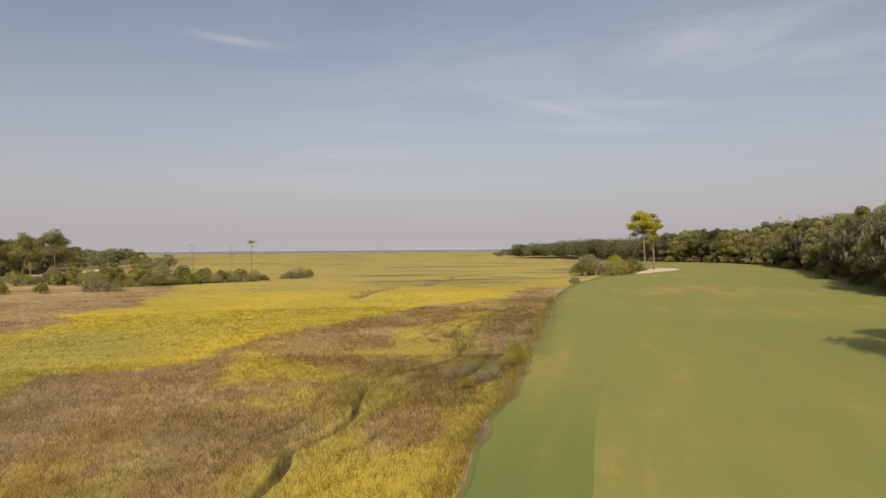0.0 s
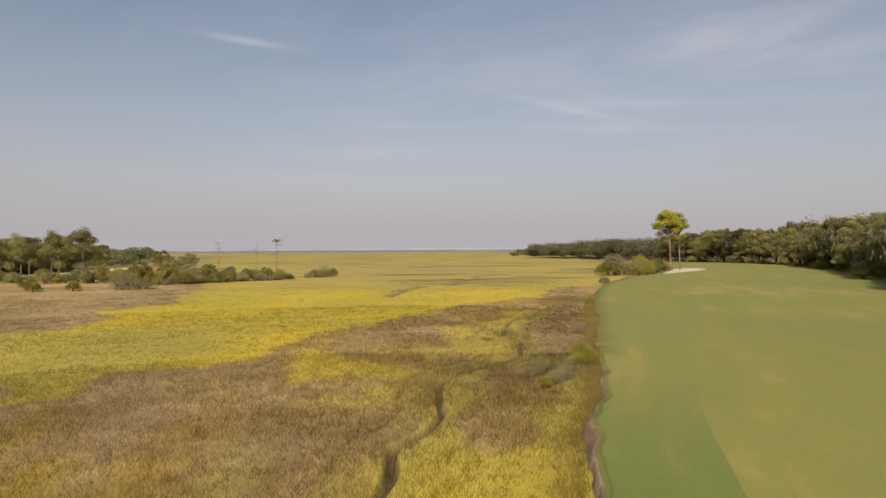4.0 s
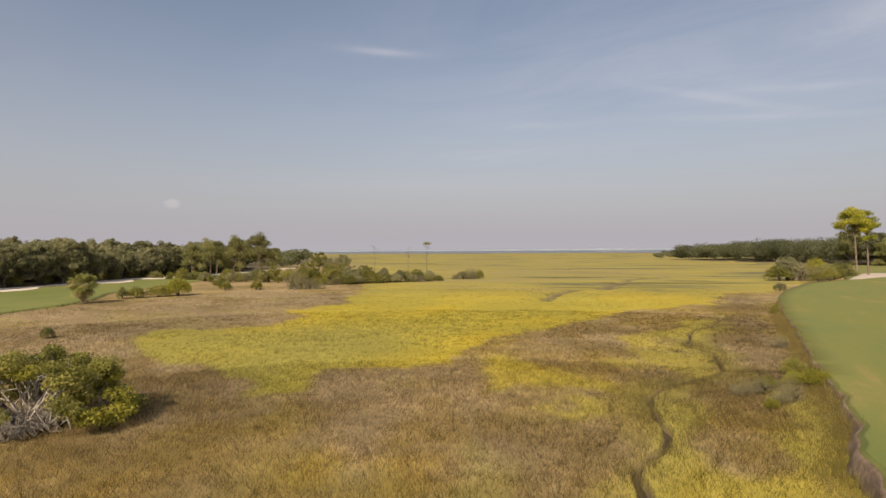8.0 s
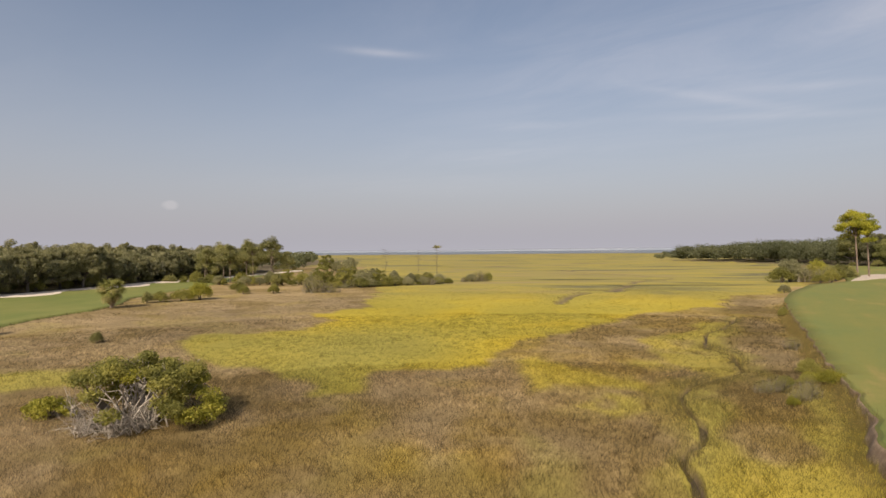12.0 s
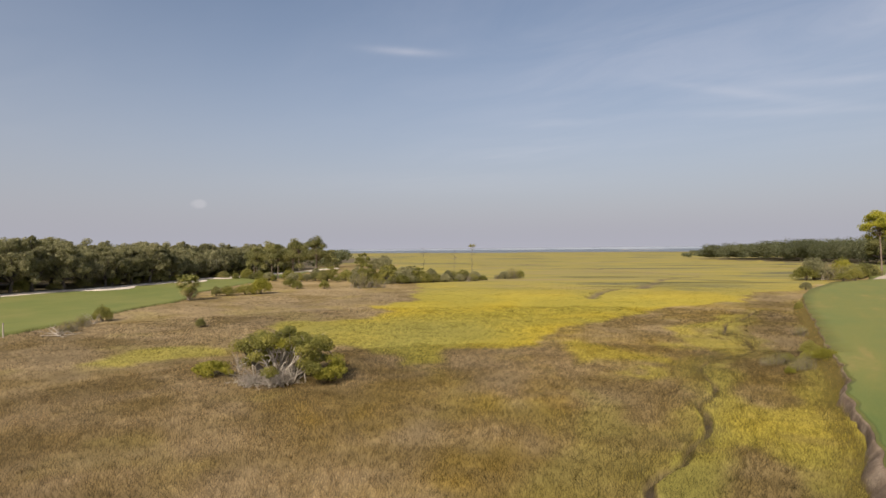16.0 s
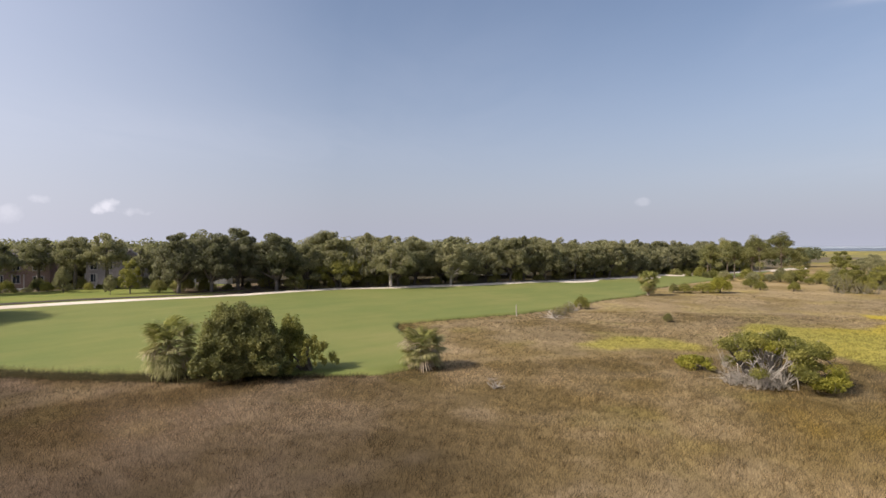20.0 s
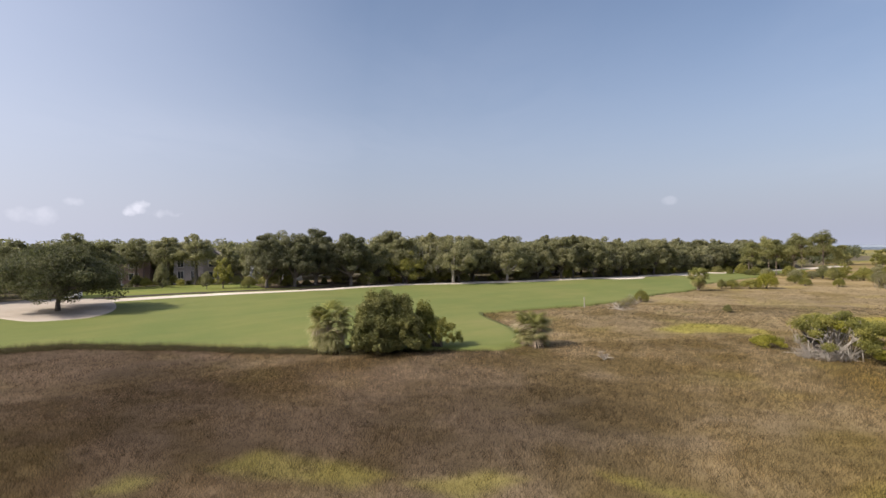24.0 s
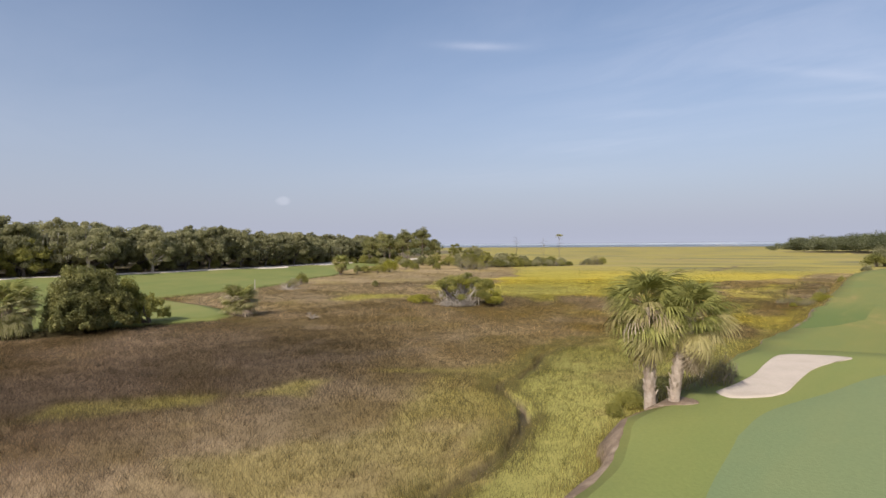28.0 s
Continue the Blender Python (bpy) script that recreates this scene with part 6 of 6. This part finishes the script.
GLASS = plain("window_glass", [(0.3, (0.03, 0.035, 0.045)), (0.7, (0.06, 0.07, 0.085))], 0.8, 0.08)


def house(label, x, y, rz, w, d, h, wall, gable=2.2, chimney=False):
    """A two-storey house: walls, gabled roof, framed windows, a door and a porch."""
    ob = thing("house", label, "house", x, y, zland_w(x, y) - 0.1, rz)
    bm = bmesh.new()
    box(bm, -w / 2, w / 2, -d / 2, d / 2, 0, h)
    part("wall", bm, wall, ob)
    bm = bmesh.new()
    a = [bm.verts.new(c) for c in ((-w / 2 - 0.4, -d / 2 - 0.4, h), (w / 2 + 0.4, -d / 2 - 0.4, h), (w / 2 + 0.4, d / 2 + 0.4, h), (-w / 2 - 0.4, d / 2 + 0.4, h), (-w / 2 + 1.6, 0, h + gable), (w / 2 - 1.6, 0, h + gable))]
    for f in ((0, 1, 5, 4), (2, 3, 4, 5), (0, 4, 3), (1, 2, 5), (3, 2, 1, 0)):
        bm.faces.new([a[i] for i in f])
    roof = part("roof", bm, ROOF, ob)
    if chimney:
        bm = bmesh.new()
        box(bm, w / 4, w / 4 + 0.8, -0.4, 0.4, h, h + gable + 0.9)
        part("chimney", bm, wall, roof)
    n = max(2, int(w / 2.0))
    for fl in range(2 if h > 4 else 1):
        for i in range(n):
            cx, cz = -w / 2 + w * (i + 0.5) / n, 0.9 + 2.1 * fl
            if abs(cx - w * 0.24) < 2.1:
                continue
            bm = bmesh.new()
            for q in ((cx - 0.56, cx - 0.46, cz, cz + 1.5), (cx + 0.46, cx + 0.56, cz, cz + 1.5), (cx - 0.46, cx + 0.46, cz, cz + 0.1), (cx - 0.46, cx + 0.46, cz + 1.4, cz + 1.5), (cx - 0.03, cx + 0.03, cz + 0.1, cz + 1.4)):
                box(bm, q[0], q[1], -d / 2 - 0.07, -d / 2 + 0.02, q[2], q[3])
            win = part("window", bm, TRIM, ob, "white framed window")
            bm = bmesh.new()
            box(bm, cx - 0.46, cx + 0.46, -d / 2 - 0.03, -d / 2 + 0.02, cz + 0.1, cz + 1.4)
            part("pane", bm, GLASS, win)
    # a gabled bay with its own window
    bx = w * 0.24
    bm = bmesh.new()
    box(bm, bx - 1.5, bx + 1.5, -d / 2 - 1.3, -d / 2 - 0.09, 0, h + 0.2)
    part("bay", bm, wall, ob)
    bm = bmesh.new()
    g = [bm.verts.new(c) for c in ((bx - 1.8, -d / 2 - 1.6, h + 0.2), (bx + 1.8, -d / 2 - 1.6, h + 0.2), (bx, -d / 2 - 1.6, h + 1.7), (bx - 1.8, 0, h + 0.2), (bx + 1.8, 0, h + 0.2), (bx, 0, h + 1.7))]
    for f in ((0, 1, 2), (0, 2, 5, 3), (2, 1, 4, 5), (3, 4, 1, 0), (3, 5, 4)):
        bm.faces.new([g[i] for i in f])
    part("gable", bm, ROOF, roof)
    for cz in (0.9, 3.0) if h > 4 else (0.9,):
        bm = bmesh.new()
        for q in ((bx - 0.8, bx - 0.68, cz, cz + 1.3), (bx + 0.68, bx + 0.8, cz, cz + 1.3), (bx - 0.68, bx + 0.68, cz, cz + 0.1), (bx - 0.68, bx + 0.68, cz + 1.2, cz + 1.3), (bx - 0.04, bx + 0.04, cz + 0.1, cz + 1.2)):
            box(bm, q[0], q[1], -d / 2 - 1.38, -d / 2 - 1.28, q[2], q[3])
        win = part("window", bm, TRIM, ob, "white framed window")
        bm = bmesh.new()
        box(bm, bx - 0.68, bx + 0.68, -d / 2 - 1.33, -d / 2 - 1.29, cz + 0.1, cz + 1.2)
        part("pane", bm, GLASS, win)
    bm = bmesh.new()
    box(bm, -w / 2, bx - 1.6, -d / 2 - 2.2, -d / 2 - 0.4, 0.0, 0.22)
    porch = part("porch", bm, TRIM, ob)
    for i in range(4):
        px = -w / 2 + 0.2 + (bx - 2.0 + w / 2) * i / 3
        bm = bmesh.new()
        box(bm, px - 0.08, px + 0.08, -d / 2 - 2.1, -d / 2 - 1.94, 0.22, 2.5)
        part("post", bm, TRIM, porch)
    return ob


house("rose stucco house with dark roof among the oaks", -126.5, -28.0, 84, 9, 8, 4.6, WALLS[0], 1.9, True)
house("grey house with white framed windows among the oaks", -124.5, -15.0, 84, 9, 8, 4.6, WALLS[1], 2.0)
house("white stucco house half hidden by oaks", -124.0, -1.5, 86, 10, 8, 4.6, WALLS[2], 1.6, True)
house("tan stucco house half hidden by oaks", -115.5, 26.5, 88, 9, 7, 3.4, WALLS[3], 1.8)
house("tan single-storey house deep among the oaks", -121.0, 62.0, 92, 9, 7, 3.4, WALLS[3], 1.8)
house("white house glimpsed between oak trunks", -126.0, 96.0, 96, 9, 7, 3.4, WALLS[2], 1.8)

# white cart parked behind the bunker
gc = thing("golf_cart", "small white golf cart parked behind the bunker", "golf cart", -91.5, -32.5, zland_w(-91, -32) + 0.05, 70)
WHITE = plain("cart_paint", [(0.3, (0.75, 0.75, 0.74)), (0.7, (0.83, 0.83, 0.82))], 1.0, 0.35)
RUBBER = plain("tyre_rubber", [(0.3, (0.02, 0.02, 0.02)), (0.7, (0.035, 0.035, 0.035))], 2.0, 0.8)
bm = bmesh.new()
box(bm, -1.1, 1.1, -0.55, 0.55, 0.25, 0.55)
box(bm, 0.6, 1.1, -0.5, 0.5, 0.55, 0.85)
part("body", bm, WHITE, gc)
bm = bmesh.new()
box(bm, -0.5, 0.1, -0.5, 0.5, 0.55, 0.75)
box(bm, -0.55, -0.4, -0.5, 0.5, 0.75, 1.15)
part("seat", bm, WHITE, gc)
bm = bmesh.new()
box(bm, -0.9, 0.8, -0.58, 0.58, 1.72, 1.78)
part("canopy", bm, WHITE, gc)
for sx in (-0.8, 0.72):
    for sy in (-0.5, 0.5):
        bm = bmesh.new()
        box(bm, sx - 0.02, sx + 0.02, sy - 0.02, sy + 0.02, 0.5, 1.72)
        part("post", bm, RUBBER, gc)
        bm = bmesh.new()
        bmesh.ops.create_cone(bm, cap_ends=True, segments=14, radius1=0.23, radius2=0.23, depth=0.18, matrix=Matrix.Translation((sx, sy, 0.23)) @ Matrix.Rotation(radians(90), 4, "X"))
        part("wheel", bm, RUBBER, gc)


# ---- standing marsh grass ----
def marsh_grass(name, label, seed, count, lo, hi, blades, height, width, yellow_only=None):
    """Tufts over the marsh within a band of distance from the line of flight."""
    rng = np.random.default_rng(seed)
    line = [(0, 0), (-6, 0), (-8.5, -9), (-8, -17), (-5.5, -25), (-5.8, -32)]
    x, y = rng.uniform(-75, 24, count), rng.uniform(-45, 125, count)
    d = near_line(line, x, y)
    keep = (d >= lo) & (d < hi) & (x < shore_e(y) - 0.3) & (x > shore_w(y) + 0.02 + wob(y, 4))
    # nothing is seen behind the walk
    keep &= (y > -42) & (rng.random(count) > sstep(66, 120, d))
    x, y = x[keep], y[keep]
    creek = creek_depth(x, y)
    keep = creek < 0.2 + 0.35 * rng.random(len(x))
    x, y, creek = x[keep], y[keep], creek[keep]
    yl = yellow_at(x, y)[0]
    z = ground_height(x, y)
    n = len(x)
    tus = clumps(x, y)
    hgt = height * (0.7 + 0.5 * rng.random(n)) * (0.35 + 1.25 * tus) * np.where(yl > 0.5, 0.8, 1.0)
    # the tussocks lean the light their own way
    slope = np.stack([(clumps(x + 0.2, y) - clumps(x - 0.2, y)), (clumps(x, y + 0.2) - clumps(x, y - 0.2))], -1) * 1.5 * height
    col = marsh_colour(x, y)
    nb = n * blades
    tx, ty = np.repeat(x, blades) + rng.normal(0, 0.10 + width, nb), np.repeat(y, blades) + rng.normal(0, 0.10 + width, nb)
    tz = np.repeat(z, blades) - 0.04
    th = np.repeat(hgt, blades) * (0.6 + 0.55 * rng.random(nb))
    a = rng.uniform(0, 2 * math.pi, nb)
    la = rng.uniform(0, 2 * math.pi, nb)
    ln = th * rng.uniform(0.3, 1.3, nb)
    w = width * rng.uniform(0.6, 1.3, nb)
    sx, sy = np.cos(a) * w, np.sin(a) * w
    v = np.empty((nb, 3, 3), np.float32)
    v[:, 0] = np.stack([tx - sx, ty - sy, tz], -1)
    v[:, 1] = np.stack([tx + sx, ty + sy, tz], -1)
    v[:, 2] = np.stack([tx + np.cos(la) * ln, ty + np.sin(la) * ln + 0.12 * th, tz + th], -1)
    me = mesh_np(name, v.reshape(-1, 3), np.arange(nb * 3).reshape(-1, 3), GRASS)
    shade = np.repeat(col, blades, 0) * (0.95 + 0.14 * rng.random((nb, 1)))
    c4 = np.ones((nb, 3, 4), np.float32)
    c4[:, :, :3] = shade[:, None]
    colour_attr(me, "tint", c4.reshape(-1, 4))
    nrm = np.empty((nb, 3, 3), np.float32)
    lean = np.concatenate([-np.repeat(slope, blades, 0), np.ones((nb, 1))], 1)
    nrm[:] = (rng.normal(0, 0.12, (nb, 3)) + lean)[:, None]
    nrm /= np.linalg.norm(nrm, axis=2)[..., None]
    me.normals_split_custom_set_from_vertices(nrm.reshape(-1, 3))
    return tagged(new(name, me), label, "marsh grass", kind="stuff")


marsh_grass("marsh_grass", "standing brown needle rush and yellow cordgrass", 201, 1400000, 0, 34, 5, 0.28, 0.010)
marsh_grass("marsh_grass", "brown rush and yellow cordgrass across the marsh", 202, 420000, 34, 62, 5, 0.22, 0.017)
marsh_grass("marsh_grass", "distant tufts of rush and cordgrass", 203, 130000, 62, 125, 4, 0.14, 0.034)


def fringe(name, label, seed, xs, ys, blades, height, width, tones):
    """Taller dark tufts along an edge."""
    rng = np.random.default_rng(seed)
    n = len(xs)
    z = ground_height(xs, ys)
    nb = n * blades
    tx, ty = np.repeat(xs, blades) + rng.normal(0, 0.12, nb), np.repeat(ys, blades) + rng.normal(0, 0.12, nb)
    tz = np.repeat(z, blades) - 0.05
    th = np.repeat(height * rng.uniform(0.5, 1.25, n), blades) * rng.uniform(0.55, 1.1, nb)
    a, la = rng.uniform(0, 6.283, nb), rng.uniform(0, 6.283, nb)
    ln = th * rng.uniform(0.05, 0.55, nb)
    w = width * rng.uniform(0.6, 1.3, nb)
    v = np.empty((nb, 3, 3), np.float32)
    v[:, 0] = np.stack([tx - np.cos(a) * w, ty - np.sin(a) * w, tz], -1)
    v[:, 1] = np.stack([tx + np.cos(a) * w, ty + np.sin(a) * w, tz], -1)
    v[:, 2] = np.stack([tx + np.cos(la) * ln, ty + np.sin(la) * ln, tz + th], -1)
    me = mesh_np(name, v.reshape(-1, 3), np.arange(nb * 3).reshape(-1, 3), GRASS)
    t = np.repeat(rng.random(n), blades)[:, None]
    c4 = np.ones((nb, 3, 4), np.float32)
    c4[:, :, :3] = ((np.array(tones[0]) * (1 - t) + np.array(tones[1]) * t) * rng.uniform(0.8, 1.15, (nb, 1)))[:, None]
    colour_attr(me, "tint", c4.reshape(-1, 4))
    return tagged(new(name, me), label, "marsh grass", kind="stuff")


gr = np.random.default_rng(301)
ys = gr.uniform(-50, 75, 5200)
ys = ys[(ys < -2) | ((gr.random(len(ys)) < 0.18) & (ys > 9))]
fringe("edge_grass", "dark fringe of tall rush along the fairway", 302, shore_w(ys) + wob(ys, 4) + 0.15 + np.abs(gr.normal(0, 0.3, len(ys))), ys, 6, 0.36, 0.026, ((0.13, 0.105, 0.05), (0.20, 0.165, 0.075)))
ys = gr.uniform(-48, -9, 4200)
fringe("edge_grass", "dark stand of tall rush before the fairway", 309, shore_w(ys) + wob(ys, 4) + 0.2 + np.abs(gr.normal(0, 0.6, len(ys))), ys, 6, 0.62, 0.024, ((0.11, 0.095, 0.05), (0.18, 0.15, 0.07)))
ys = gr.uniform(-1.2, 10.6, 1900)
fringe("edge_grass", "brown rush where the fairway juts into the marsh", 307, shore_w(ys) + wob(ys, 4) + 0.1 + np.abs(gr.normal(0, 1.4, len(ys))), ys, 6, 0.24, 0.024, ((0.22, 0.165, 0.075), (0.32, 0.25, 0.10)))
pick = gr.integers(0, len(CREEK_L), 4000)
cx = np.array([CREEK_L[i][0] for i in pick]) + gr.normal(0, 0.38, 4000)
cy = np.array([CREEK_L[i][1] for i in pick]) + gr.normal(0, 0.38, 4000)
ok = fbm(cx, cy, 3.0, 303, 2) > 0.45
fringe("creek_grass", "dark upright tufts along the tidal creek", 304, cx[ok], cy[ok], 9, 0.52, 0.012, ((0.17, 0.135, 0.06), (0.30, 0.245, 0.085)))
pick = gr.integers(0, int(len(CREEK_L) * 0.36), 3600)
cx = np.array([CREEK_L[i][0] for i in pick]) + gr.normal(0, 0.42, 3600)
cy = np.array([CREEK_L[i][1] for i in pick]) + gr.normal(0, 0.42, 3600)
ok = creek_side(cx, cy) > 0.34
fringe("creek_grass", "olive cordgrass leaning over the tidal creek", 308, cx[ok], cy[ok], 9, 0.44, 0.012, ((0.19, 0.16, 0.06), (0.30, 0.26, 0.085)))
ys = gr.uniform(-34, 24, 3000)
fringe("bank_grass", "rank yellow-green grass below the eroded bank", 305, shore_e(ys) + wob(ys, 3) - 0.26 - np.abs(gr.normal(0, 0.5, len(ys))), ys, 6, 0.4, 0.015, ((0.24, 0.19, 0.06), (0.34, 0.28, 0.075)))
ys = gr.uniform(22, 74, 4200)
fringe("bank_grass", "brown rush along the edge of the fairway", 306, shore_e(ys) + wob(ys, 3) - 0.02 - np.abs(gr.normal(0, 0.5, len(ys))), ys, 6, 0.42, 0.018, ((0.25, 0.19, 0.075), (0.36, 0.285, 0.09)))
